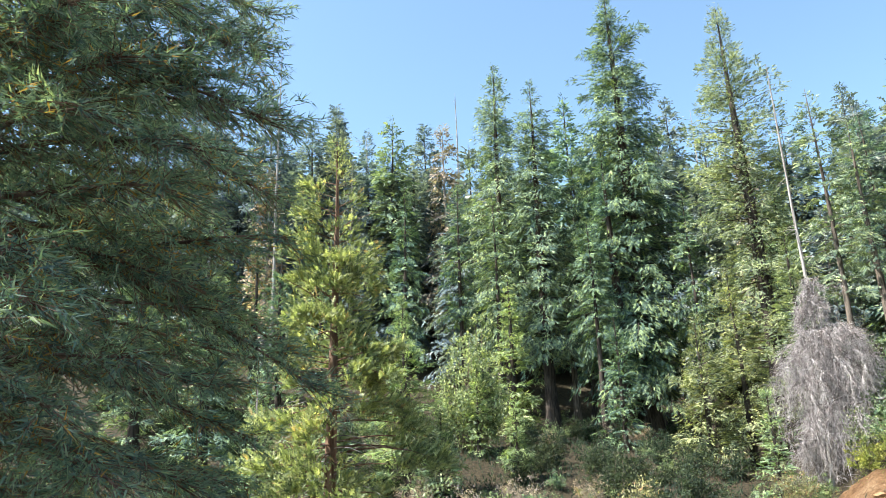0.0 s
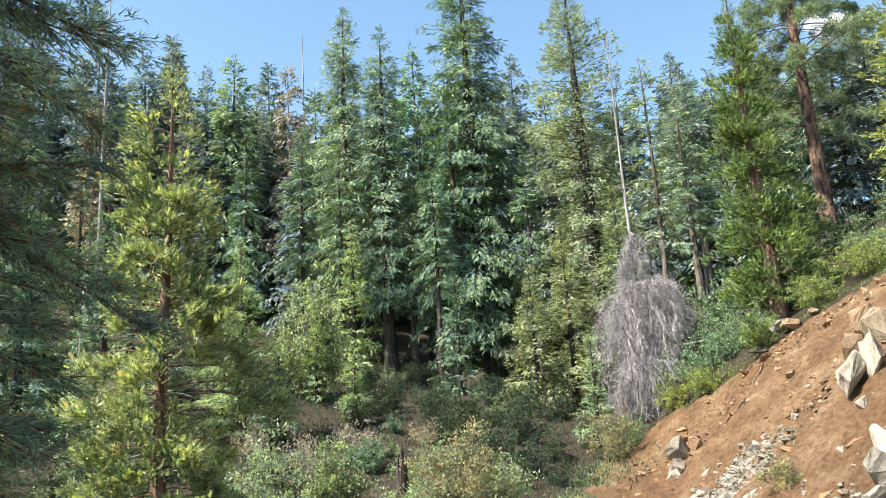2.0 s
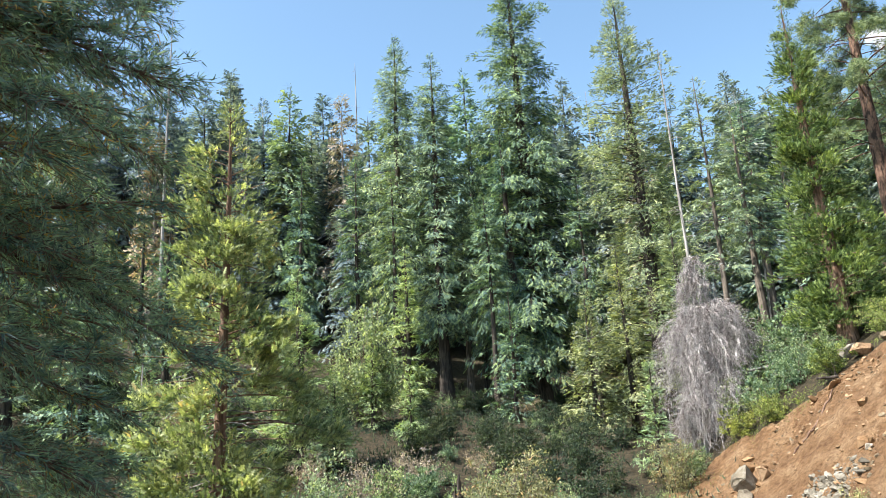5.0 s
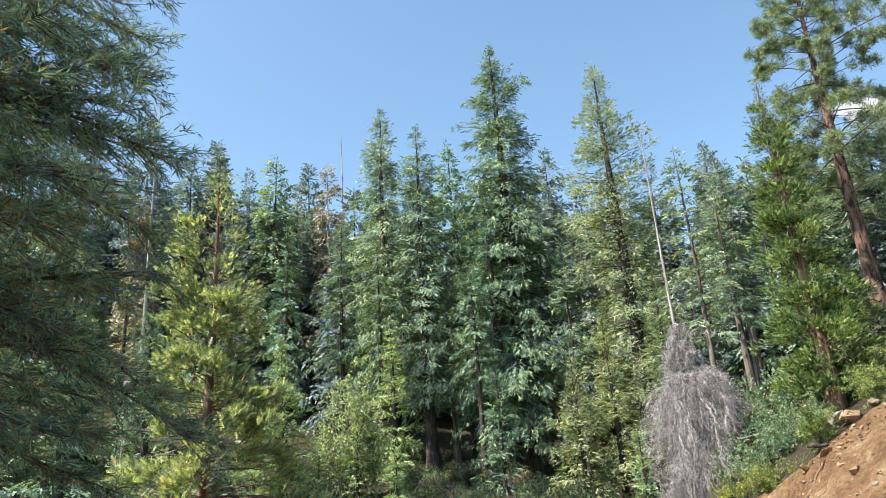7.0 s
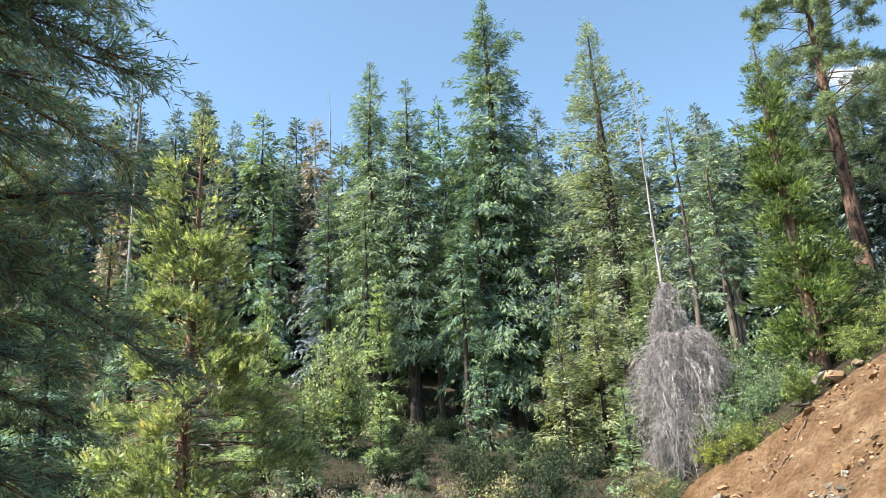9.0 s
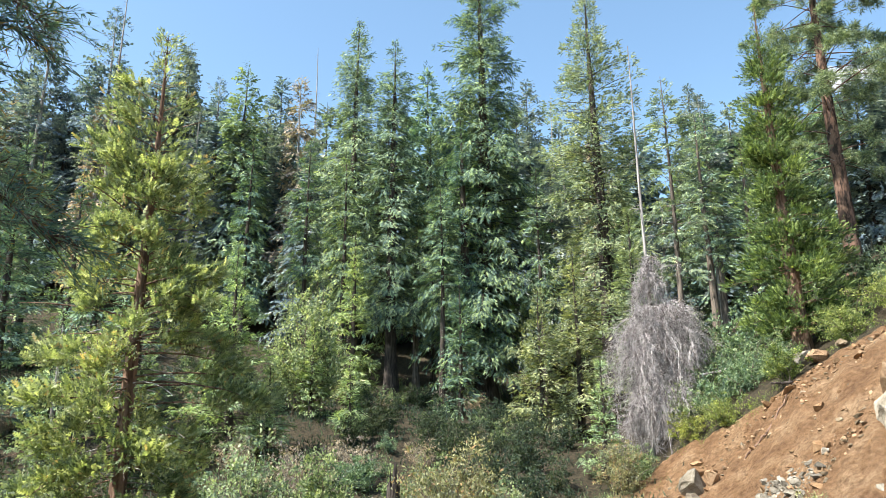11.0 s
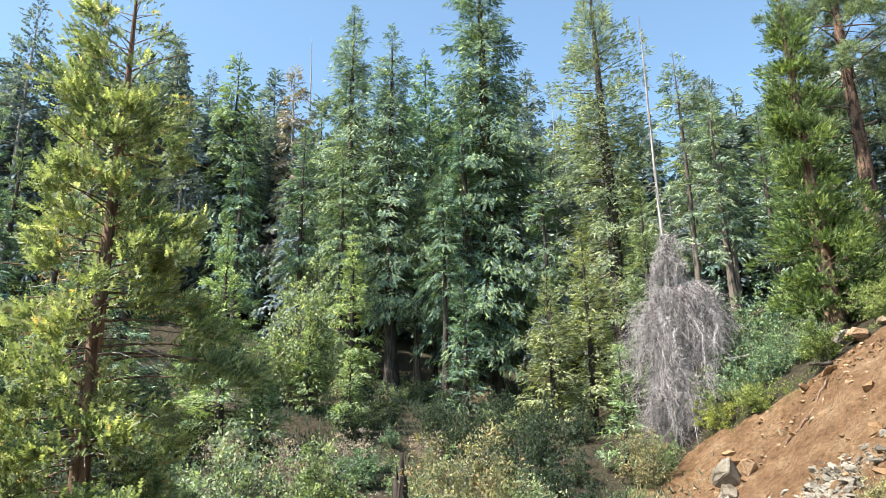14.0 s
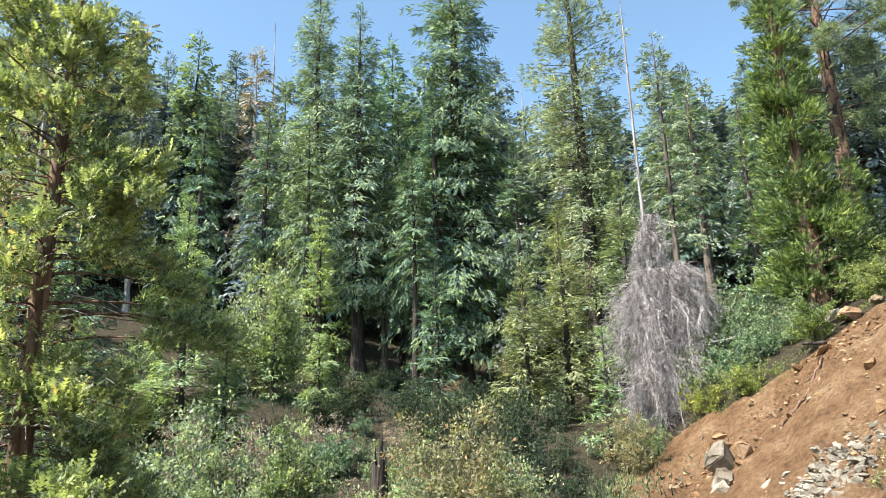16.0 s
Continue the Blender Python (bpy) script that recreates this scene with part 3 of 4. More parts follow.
# firs standing before the hillside
plant_tree(conifer_meshes(33.5, 4.9, 21, F_FIR, B_DARK, 0.16, 0.64, 280, 52000, (0.35, 0.10), 0.1, 0.5, 0.38, 0.5, 0.25, 0.35, 0.5, 0.12, tiers=1.2, puff=0.14), 7.1, 65.6, "tall blue-green fir on the lower hillside", "fir tree", name="fir_tree")
plant_tree(conifer_meshes(31.5, 4.6, 22, F_FIR, B_DARK, 0.16, 0.64, 270, 50000, (0.35, 0.10), 0.1, 0.5, 0.38, 0.5, 0.25, 0.4, 0.5, 0.12, tiers=1.1, puff=0.14), 10.1, 63.2, "tall narrow green fir beside another fir", "fir tree", name="fir_tree")
plant_tree(conifer_meshes(17, 2.6, 23, F_PINE, B_THIN, 0.3, 0.3, 80, 9000, (0.34, 0.10), 0.2, 0.3, 0.4, 0.2, 0.0, 0.4, 0.3), 12.4, 64.5, "slender tree with a rounded yellow-green top", "tree", name="slender_tree")
plant_tree(conifer_meshes(20, 2.3, 24, F_PINE, B_THIN, 0.3, 0.6, 90, 9000, (0.32, 0.09), 0.1, 0.4, 0.4, 0.2, 0.0, 0.4, 0.22, 0.3, 0.7, 30), 24.2, 42.6, "thin conifer with a pale trunk and dead lower branches", "conifer", name="conifer_tree")
plant_tree(conifer_meshes(19, 2.2, 25, F_FIR, B_THIN, 0.35, 0.6, 80, 8000, (0.34, 0.10), 0.1, 0.4, 0.4, 0.3, 0.1, 0.4, 0.28, 0.3, 0.6, 20), 34.5, 54, "pale thin fir with a grey trunk", "fir tree", name="fir_tree")
plant_tree(conifer_meshes(15, 3.2, 26, F_YEL, B_DARK, 0.02, 0.6, 160, 18000, (0.3, 0.09), 0.25, 0.3, 0.4, 0.1, -0.1, 0.3, 0.25), 33.6, 31.0, "bright yellow-green cedar on the upper bank", "cedar tree", name="cedar_tree")

plant_tree(conifer_meshes(17, 1.9, 27, F_FIR, B_THIN, 0.4, 0.6, 70, 9000, (0.3, 0.10), 0.1, 0.4, 0.4, 0.3, 0.1, 0.4, 0.3, 0.25, 0.6, 24), 28.2, 45.5, "slim fir with a bare grey-brown trunk", "fir tree", name="fir_tree")
# dark slender trunks in the shade of the forest edge
for i, (x, y, h, top) in enumerate(((5.6, 58.0, 19, 0.4), (12.9, 57.0, 17, 0.45), (14.2, 66.5, 24, 0.5), (20.4, 56.0, 20, 0.35), (2.9, 60.0, 20, 0.4), (-1.5, 58.0, 19, 0.3))):
    plant_tree(conifer_meshes(h, 2.1, 130 + i, F_MAIN, B_DARK, top, 0.6, 80, 11000, (0.3, 0.10), 0.05, 0.45, 0.4, 0.5, 0.15, 0.4, 0.24, 0.2, 0.5, 26), x, y, "slender fir with a dark bare lower trunk", "fir tree", "slender firs", "fir_tree")

# hillside forest
HILL = {"limb": (3, 3), "tiers": 0.9, "teeth": 3, "core": (1.9, 0.95), "lobe": (1.5, 0.78), "puff": 0.2}
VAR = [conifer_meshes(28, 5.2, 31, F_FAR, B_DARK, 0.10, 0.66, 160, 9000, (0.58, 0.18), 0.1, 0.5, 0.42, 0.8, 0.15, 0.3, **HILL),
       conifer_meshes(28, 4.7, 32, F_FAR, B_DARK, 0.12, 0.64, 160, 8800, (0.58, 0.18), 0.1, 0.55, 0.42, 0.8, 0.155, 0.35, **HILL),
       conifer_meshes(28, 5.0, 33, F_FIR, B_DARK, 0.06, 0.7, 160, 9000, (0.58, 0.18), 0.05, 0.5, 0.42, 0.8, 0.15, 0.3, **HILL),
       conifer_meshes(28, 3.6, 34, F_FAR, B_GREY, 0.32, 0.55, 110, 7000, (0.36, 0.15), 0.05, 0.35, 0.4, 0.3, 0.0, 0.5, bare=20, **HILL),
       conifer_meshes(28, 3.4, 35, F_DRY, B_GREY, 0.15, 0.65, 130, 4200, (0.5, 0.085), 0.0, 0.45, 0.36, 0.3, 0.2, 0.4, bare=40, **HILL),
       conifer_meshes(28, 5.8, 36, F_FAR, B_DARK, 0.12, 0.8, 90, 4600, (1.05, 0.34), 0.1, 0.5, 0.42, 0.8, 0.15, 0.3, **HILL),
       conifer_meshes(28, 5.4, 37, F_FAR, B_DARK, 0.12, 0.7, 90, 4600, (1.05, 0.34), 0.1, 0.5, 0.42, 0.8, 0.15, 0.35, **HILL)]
LABELS = ["haze-tinted blue-green fir in the forest on the hillside", "narrow fir in the forest on the hillside", "dark green pointed fir on the hillside",
          "thin-crowned pine on the hillside with bare trunk", "brown dying conifer on the hillside",
          "distant haze-tinted blue-green fir high on the hillside", "distant narrow fir high on the hillside"]
MADE = {}


def hill_tree(kind, x, y, h, turn):
    m = pose(x, y, gz(x, y) - 0.3, 0, 0, turn)
    if kind not in MADE:
        ob = plant_tree(VAR[kind], x, y, LABELS[kind], "conifer", "trees on the hillside", "forest_conifer")
        MADE[kind] = ob
        ob.matrix_basis = m
    else:
        ob = copy_thing(MADE[kind], m)
    ob.scale = (h / 28 * 0.6 + 0.4,) * 2 + (h / 28,)
    return ob


def to_top(kind, x, y, top):
    hill_tree(kind, x, y, top - gz(x, y) + 0.3, (x * 37 + y * 11) % 360)


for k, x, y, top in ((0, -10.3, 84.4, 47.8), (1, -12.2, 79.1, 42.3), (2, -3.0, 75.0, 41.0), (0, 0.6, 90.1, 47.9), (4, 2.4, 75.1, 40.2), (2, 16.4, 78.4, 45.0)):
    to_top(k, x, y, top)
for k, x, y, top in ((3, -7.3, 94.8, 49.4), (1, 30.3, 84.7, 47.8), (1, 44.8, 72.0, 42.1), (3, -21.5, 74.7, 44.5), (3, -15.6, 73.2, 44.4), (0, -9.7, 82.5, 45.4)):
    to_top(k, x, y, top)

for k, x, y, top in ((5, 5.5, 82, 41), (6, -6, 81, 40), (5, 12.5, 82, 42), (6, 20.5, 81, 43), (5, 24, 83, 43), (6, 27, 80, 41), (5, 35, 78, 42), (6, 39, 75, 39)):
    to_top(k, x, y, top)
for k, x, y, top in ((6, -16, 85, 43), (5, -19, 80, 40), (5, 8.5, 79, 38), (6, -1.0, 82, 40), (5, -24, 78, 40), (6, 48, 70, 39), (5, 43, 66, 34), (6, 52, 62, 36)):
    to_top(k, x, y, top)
rng = np.random.default_rng(41)
placed = []
for band, most, gap in (((67, 96), 40, 19), ((96, 150), 36, 34)):
    first = len(placed)
    for tries in range(3000):
        if len(placed) - first >= most:
            break
        y = rng.uniform(*band)
        x = rng.uniform(-0.62, 0.85) * y
        if x > 18 and y < 74:
            continue
        if all((x - a) ** 2 + (y - b) ** 2 > gap for a, b in placed):
            limit = 1.5 + 0.46 * math.hypot(x, y) - gz(x, y)
            h = min(rng.uniform(21, 32), limit * rng.uniform(0.86, 1.0))
            if h > 9:
                placed.append((x, y))
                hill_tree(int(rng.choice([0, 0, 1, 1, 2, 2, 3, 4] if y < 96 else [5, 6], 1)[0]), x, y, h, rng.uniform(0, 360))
for tries in range(220):
    y = rng.uniform(33, 72)
    x = rng.uniform(34, 70)
    if all((x - a) ** 2 + (y - b) ** 2 > 22 for a, b in placed) and math.hypot(x, y) > 62 and x < y * 1.5:
        h = min(rng.uniform(14, 23), 1.5 + 0.46 * math.hypot(x, y) - gz(x, y))
        if h > 8:
            placed.append((x, y))
            hill_tree(int(rng.choice([1, 2, 1, 3], 1)[0]), x, y, h, rng.uniform(0, 360))


def snag(x, y, h, r0, seed, label, base=None, twigs=40, reach=0.09):
    """A dead standing trunk with short broken branches."""
    rng = np.random.default_rng(seed)
    ob = thing("dead_tree", x, y, gz(x, y) - 0.2 if base is None else base, label, "dead tree", "dead trees")
    z = np.linspace(0, 1, 9) * h
    c = np.stack([np.cumsum(rng.normal(0, 0.006 * h / 9, 9)), np.cumsum(rng.normal(0, 0.006 * h / 9, 9)), z], -1)
    p = Pile()
    p.tubes(c[None], (r0 * (1 - z / h) ** 0.8 + 0.02)[None], 8)
    part("trunk", p.mesh("trunk", B_GREY, True), ob)
    zz = h * rng.uniform(0.3, 0.98, twigs)
    cx = np.stack([np.interp(zz, z, c[:, 0]), np.interp(zz, z, c[:, 1]), zz], -1)
    aa, LL = rng.uniform(0, 6.28, twigs), h * reach * (1.15 - zz / h) * rng.uniform(0.3, 1.2, twigs)
    dd = np.stack([np.cos(aa), np.sin(aa), 0 * aa], -1)
    f = np.linspace(0, 1, 4)
    pp = cx[:, None] + dd[:, None] * (LL[:, None] * f)[..., None] + np.array([0, 0, 1.0]) * (LL[:, None] * (0.1 * f - 0.3 * f * f))[..., None]
    p = Pile()
    p.tubes(pp, (0.02 + 0.008 * LL)[:, None] * (1 - 0.7 * f)[None], 4)
    part("branches", p.mesh("branches", B_GREY, True), ob)


snag(20.5, 39.6, 22.6, 0.12, 51, "tall thin bleached dead trunk rising behind the dead bush", twigs=26, reach=0.07)
snag(-8.3, 38.0, 6.2, 0.10, 57, "short pale dead stem among young firs", twigs=10, reach=0.06)
snag(4.4, 85, 33, 0.2, 52, "tall grey dead tree with short branches on the hillside")
snag(-13.9, 68.6, 33.5, 0.17, 53, "tall bare dead trunk on the hillside", twigs=25, reach=0.05)
snag(31.0, 79, 32, 0.16, 54, "grey dead spire on the hillside ridge", twigs=30, reach=0.05)
snag(33.5, 82, 24, 0.25, 55, "grey dead spire on the hillside ridge", twigs=50)
snag(39, 80, 27, 0.25, 56, "grey dead spire on the hillside ridge", twigs=50)


# ---- the grey dead weeping tree ----
def weeping_tree(x, y):
    rng = np.random.default_rng(61)
    ob = thing("dead_weeping_tree", x, y, gz(x, y) - 0.2, "grey leafless tree with dense tangled drooping twigs", "dead tree")
    h = 10.4
    p = Pile()
    zt = np.linspace(0, h, 9)
    p.tubes(np.stack([0.08 * zt, 0.03 * zt, zt], -1)[None], (0.09 * (1 - zt / h) ** 0.7 + 0.02)[None], 8)
    part("trunk", p.mesh("trunk", B_GREY, True), ob)
    u = np.concatenate([rng.uniform(0.66, 1.0, 44), rng.uniform(0.48, 0.72, 84), rng.uniform(0.18, 0.52, 50)])
    R = np.concatenate([rng.uniform(0.12, 0.62, 44), rng.uniform(0.8, 2.7, 84), rng.uniform(0.5, 1.6, 50)])
    fall = np.concatenate([rng.uniform(0.6, 2.6, 44), rng.uniform(0.6, 5.6, 84), rng.uniform(0.8, 3.2, 50)])
    n = len(u)
    a = rng.uniform(0, 6.28, n)
    R = R * np.where(u > 0.48, 1 - 1.5 * (u - 0.48), 1.0)
    R = np.where(np.arange(n) < 44, 0.10 + 1.7 * (1 - u), R) * (1 + 0.1 * np.cos(a))
    f = np.linspace(0, 1, 7)
    d = np.stack([np.cos(a), np.sin(a), 0 * a], -1)
    s = np.stack([0.08 * u * h, 0.03 * u * h, u * h], -1)
    drop = np.minimum(fall, u * h * 0.85)
    line = s[:, None] + d[:, None] * (R[:, None] * np.sin(f * 2.2))[..., None] + np.array([0, 0, 1.0]) * (0.5 * np.sin(f * 3.1) * R[:, None] * 0.6 - drop[:, None] * f ** 2.5)[..., None]
    line = line + np.cumsum(rng.normal(0, 0.2, line.shape), 1) * f[None, :, None]
    line[:, :, 0] += 0.35 * np.clip(1 - np.abs(line[:, :, 2] / h - 0.55) / 0.2, 0, 1)
    branch_parts(ob, line, (0.036 * (1 - 0.7 * f))[None] * rng.uniform(0.5, 1.3, n)[:, None], B_PALE, 4)
    m = 18000
    b, g = rng.integers(0, n, m), rng.uniform(0.25, 1.0, m)
    i = np.minimum((g * 6).astype(int), 5)
    w = (g * 6 - i)[:, None]
    st = line[b, i] * (1 - w) + line[b, i + 1] * w
    way = unit(d[b] * rng.uniform(-0.2, 1.0, m)[:, None] + rng.normal(0, 0.7, (m, 3)) + np.array([0, 0, -0.35]))
    LL = rng.uniform(0.25, 1.0, m) * np.where(u[b] > 0.73, 0.5, 1.0)
    f = np.linspace(0, 1, 3)
    pp = st[:, None] + way[:, None] * (LL[:, None] * f)[..., None] - np.array([0, 0, 1.0]) * (LL[:, None] * 0.35 * f ** 2)[..., None] + rng.normal(0, 0.09, (m, 3, 3)) * f[None, :, None]
    pp[..., 2] = np.maximum(pp[..., 2], 0.25)
    p = Pile()
    p.tubes(pp, np.broadcast_to(0.008 * (1 - 0.6 * f), (m, 3)), 3)
    part("twigs", p.mesh("twigs", B_PALE), ob, "fine bleached tangled twigs")


weeping_tree(18.7, 37.2)


# ---- shrubs and young firs ----
def shrub_meshes(w, h, seed, leaf, leaves=3500, size=(0.11, 0.055), stems=22, open_part=0.35, wood=B_TWIG, fine=True):
    rng = np.random.default_rng(seed)
    a, e = rng.uniform(0, 6.28, stems), rng.uniform(0.15, 1.0, stems) ** 0.6
    end = np.stack([np.cos(a) * e * w / 2, np.sin(a) * e * w / 2, h * (1.05 - 0.65 * e ** 2.2) * rng.uniform(0.65, 1.08, stems)], -1)
    f = np.linspace(0, 1, 6)
    foot = rng.normal(0, 0.08 * w, (stems, 3)) * np.array([1, 1, 0])
    line = foot[:, None] * (1 - f)[None, :, None] + np.stack([end[:, None, 0] * f ** 1.3, end[:, None, 1] * f ** 1.3, end[:, None, 2] * f ** 0.85], -1) + rng.normal(0, 0.03 * w, (stems, 6, 3)) * f[None, :, None]
    p = Pile()
    p.tubes(line, (0.006 + 0.006 * h) * (1 - 0.7 * f)[None] * rng.uniform(0.6, 1.2, stems)[:, None], 3)
    stem_me = p.mesh("stems", wood, True)
    k = stems * 7
    b, g = rng.integers(0, stems, k), rng.uniform(open_part, 1.0, k)
    i = np.minimum((g * 5).astype(int), 4)
    t = (g * 5 - i)[:, None]
    cl = line[b, i] * (1 - t) + line[b, i + 1] * t + rng.normal(0, 0.08, (k, 3)) * np.array([w, w, h * 0.7])
    c = rng.integers(0, k, leaves)
    off = rng.normal(0, 1, (leaves, 3)) * np.array([0.036 * w, 0.036 * w, 0.034 * h]) * rng.uniform(0.5, 1.3, k)[c][:, None]
    base = cl[c] + off
    base[:, 2] = np.maximum(base[:, 2], 0.06)
    way = unit(off / np.array([w, w, h]) * 6 + rng.normal(0, 0.5, (leaves, 3)) + np.array([0, 0, 0.25]))
    s = rng.uniform(0.6, 1.3, leaves)
    p = Pile() if fine else Needles()
    (p.kites if fine else p.add)(base, way, sides_of(way, rng, 0.3), size[0] * s, size[1] * s)
    return stem_me, p.mesh("leaves", leaf)


def plant_shrub(meshes, x, y, label, category="shrub", group="", name="shrub", turn=0.0, sink=0.06):
    ob = thing(name, x, y, gz(x, y) - sink, label, category, group, turn=turn)
    for n, me in zip(("stems", "leaves"), meshes):
        part(n, me, ob)
    return ob


plant_shrub(shrub_meshes(4.4, 3.3, 71, F_BROWN, 16000, (0.12, 0.05), 50, 0.15), 6.3, 27.2, "rounded rusty yellow-green bush beside the creek bed", "bush", name="bush")
plant_shrub(shrub_meshes(2.4, 2.0, 72, F_PALE, 4500, (0.11, 0.06), 24, 0.2), 8.3, 28.2, "pale green leafy bush beside the creek bed", "bush", name="bush")
plant_shrub(shrub_meshes(2.6, 1.7, 73, F_YOUNG, 5000, (0.09, 0.045), 26, 0.1), 4.2, 25.6, "low bright green bush beside the creek bed", "bush", name="bush")
plant_shrub(shrub_meshes(3.6, 3.4, 74, F_PALE, 5500, (0.12, 0.06), 26, 0.35), -0.2, 26.0, "open pale green shrub with thin bare stems", "shrub")
plant_shrub(shrub_meshes(3.2, 3.0, 75, F_SHRUB, 5000, (0.12, 0.06), 24, 0.3), 1.9, 28.5, "leafy green shrub with thin stems", "shrub")
plant_shrub(shrub_meshes(3.0, 3.2, 76, F_DRY, 3500, (0.10, 0.05), 30, 0.3), 1.6, 33.0, "half-dry brown shrub on the bank", "shrub")
plant_shrub(shrub_meshes(2.8, 1.5, 77, F_SHRUB, 5000, (0.12, 0.06), 24, 0.2), 4.2, 35.0, "leafy green shrub on the bank", "shrub")
plant_shrub(shrub_meshes(1.6, 1.1, 78, F_YOUNG, 2800, (0.09, 0.04), 20, 0.1), 1.9, 22.6, "low bright green shrub among creek stones", "shrub")
plant_shrub(shrub_meshes(5.0, 8.0, 79, F_PALE, 12000, (0.2, 0.11), 34, 0.25), 2.6, 49.0, "tall pale green leafy maple-like tree", "tree", name="leafy_tree")
# along the edge of the cut bank
plant_shrub(shrub_meshes(2.6, 2.6, 81, F_BROWN, 6000, (0.10, 0.045), 26, 0.15), 15.6, 34.0, "rusty green bush at the foot of the bank", "bush", name="bush")
plant_shrub(shrub_meshes(2.2, 1.7, 82, F_SHRUB, 4500, (0.10, 0.045), 24, 0.1), 17.0, 35.3, "grey-green bush below the dead tree", "bush", name="bush")
plant_shrub(shrub_meshes(2.4, 1.6, 83, F_YEL, 4500, (0.09, 0.045), 24, 0.1), 19.6, 32.0, "yellow-green bush on the edge of the bank", "bush", name="bush")
plant_shrub(shrub_meshes(1.9, 1.3, 84, F_YEL, 3500, (0.09, 0.045), 20, 0.1), 19.0, 34.0, "yellow-green bush on the edge of the bank", "bush", name="bush")
plant_shrub(shrub_meshes(2.0, 1.8, 85, F_CEDAR, 4000, (0.10, 0.05), 14, 0.45), 21.0, 29.8, "small green shrub with a bent bare stem", "shrub")
plant_shrub(shrub_meshes(2.8, 1.9, 86, F_SHRUB, 5000, (0.10, 0.045), 24, 0.1), 22.4, 32.2, "green bush on the edge of the bank", "bush", name="bush")
plant_shrub(shrub_meshes(3.2, 1.8, 87, F_YEL, 6000, (0.10, 0.045), 28, 0.05), 24.6, 30.0, "dense yellow-green bush on the upper bank", "bush", name="bush")
plant_shrub(shrub_meshes(4.2, 2.2, 88, F_YEL, 8000, (0.11, 0.05), 34, 0.05), 27.0, 29.5, "dense yellow-green bush on the upper bank", "bush", name="bush")
plant_shrub(shrub_meshes(4.4, 2.4, 89, F_SHRUB, 7000, (0.12, 0.055), 30, 0.05), 29.5, 31.5, "dense green bush on the upper bank", "bush", name="bush")
plant_shrub(shrub_meshes(1.2, 1.3, 90, F_BROWN, 3200, (0.08, 0.03), 22, 0.1), 14.9, 21.1, "small half-dry bush on the scree", "bush", name="bush")

UNDER = [(shrub_meshes(4.0, 2.6, 91, F_SHADE, 3000, (0.18, 0.10), 16, 0.1, fine=False), "green leafy undergrowth shrub coloured dark for shade"), (shrub_meshes(3.2, 3.2, 92, F_SHRUB, 2800, (0.17, 0.09), 16, 0.2, fine=False), "bright green leafy undergrowth shrub"),
         (shrub_meshes(3.6, 3.0, 93, F_DRY, 2400, (0.13, 0.06), 24, 0.3, fine=False), "half-bare brown undergrowth shrub")]
FIRST = {}


def under(kind, x, y, s, turn):
    m = pose(x, y, gz(x, y) - 0.08, 0, 0, turn)
    if kind not in FIRST:
        ob = FIRST[kind] = plant_shrub(UNDER[kind][0], x, y, UNDER[kind][1], "shrub", "undergrowth of the forest", "undergrowth_shrub")
        ob.matrix_basis = m
    else:
        ob = copy_thing(FIRST[kind], m)
    ob.scale = (s, s, s)


rng = np.random.default_rng(95)
for tries in range(40):
    y = rng.uniform(36, 62)
    x = rng.uniform(-0.45, 0.36) * y
    if 0.0 < x < 5 and 44 < y:
        continue
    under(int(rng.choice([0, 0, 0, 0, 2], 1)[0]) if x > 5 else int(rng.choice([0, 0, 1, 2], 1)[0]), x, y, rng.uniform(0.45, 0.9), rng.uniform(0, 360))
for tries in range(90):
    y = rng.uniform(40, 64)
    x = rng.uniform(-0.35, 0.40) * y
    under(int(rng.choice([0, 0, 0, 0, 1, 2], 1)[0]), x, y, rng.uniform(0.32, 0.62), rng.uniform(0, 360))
# shade-coloured shrubs for the dark ground below the tall fir
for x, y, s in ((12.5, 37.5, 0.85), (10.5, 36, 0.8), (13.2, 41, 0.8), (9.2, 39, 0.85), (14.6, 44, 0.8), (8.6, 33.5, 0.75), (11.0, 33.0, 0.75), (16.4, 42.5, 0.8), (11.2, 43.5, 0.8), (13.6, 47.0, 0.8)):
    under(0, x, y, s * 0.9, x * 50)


for k, x, y, s in ((1, -3.2, 27.5, 0.7), (1, -1.6, 29.5, 0.9), (0, 0.4, 30.5, 0.9), (0, 2.9, 31.0, 0.8), (1, 5.6, 31.6, 0.8), (0, 7.4, 31.2, 0.8), (2, 3.6, 29.4, 0.6), (0, -4.6, 30.5, 1.0), (1, -6.5, 28.5, 0.9), (0, -7.5, 32.0, 1.1), (1, -9.5, 27.0, 0.9), (0, -5.0, 25.5, 0.7), (1, -8.0, 23.5, 0.7), (1, 0.2, 35.0, 0.6), (0, 2.6, 36.6, 0.55), (1, -2.4, 34.0, 0.9), (2, -0.8, 37.8, 0.8), (1, 5.6, 37.6, 0.5), (0, -4.8, 35.6, 1.0), (1, 7.2, 34.4, 0.7), (2, 3.6, 39.6, 0.5), (1, -7.4, 36.0, 1.0), (0, -10.4, 34.0, 1.0), (1, 6.4, 41.0, 0.5), (0, -2.8, 40.0, 0.9), (1, 9.6, 31.0, 0.7), (0, 12.6, 34.4, 0.7), (0, 11.6, 31.2, 0.55), (1, -11.5, 38.5, 1.2)):
    under(k, x, y, s * 0.78, x * 90 + 20)
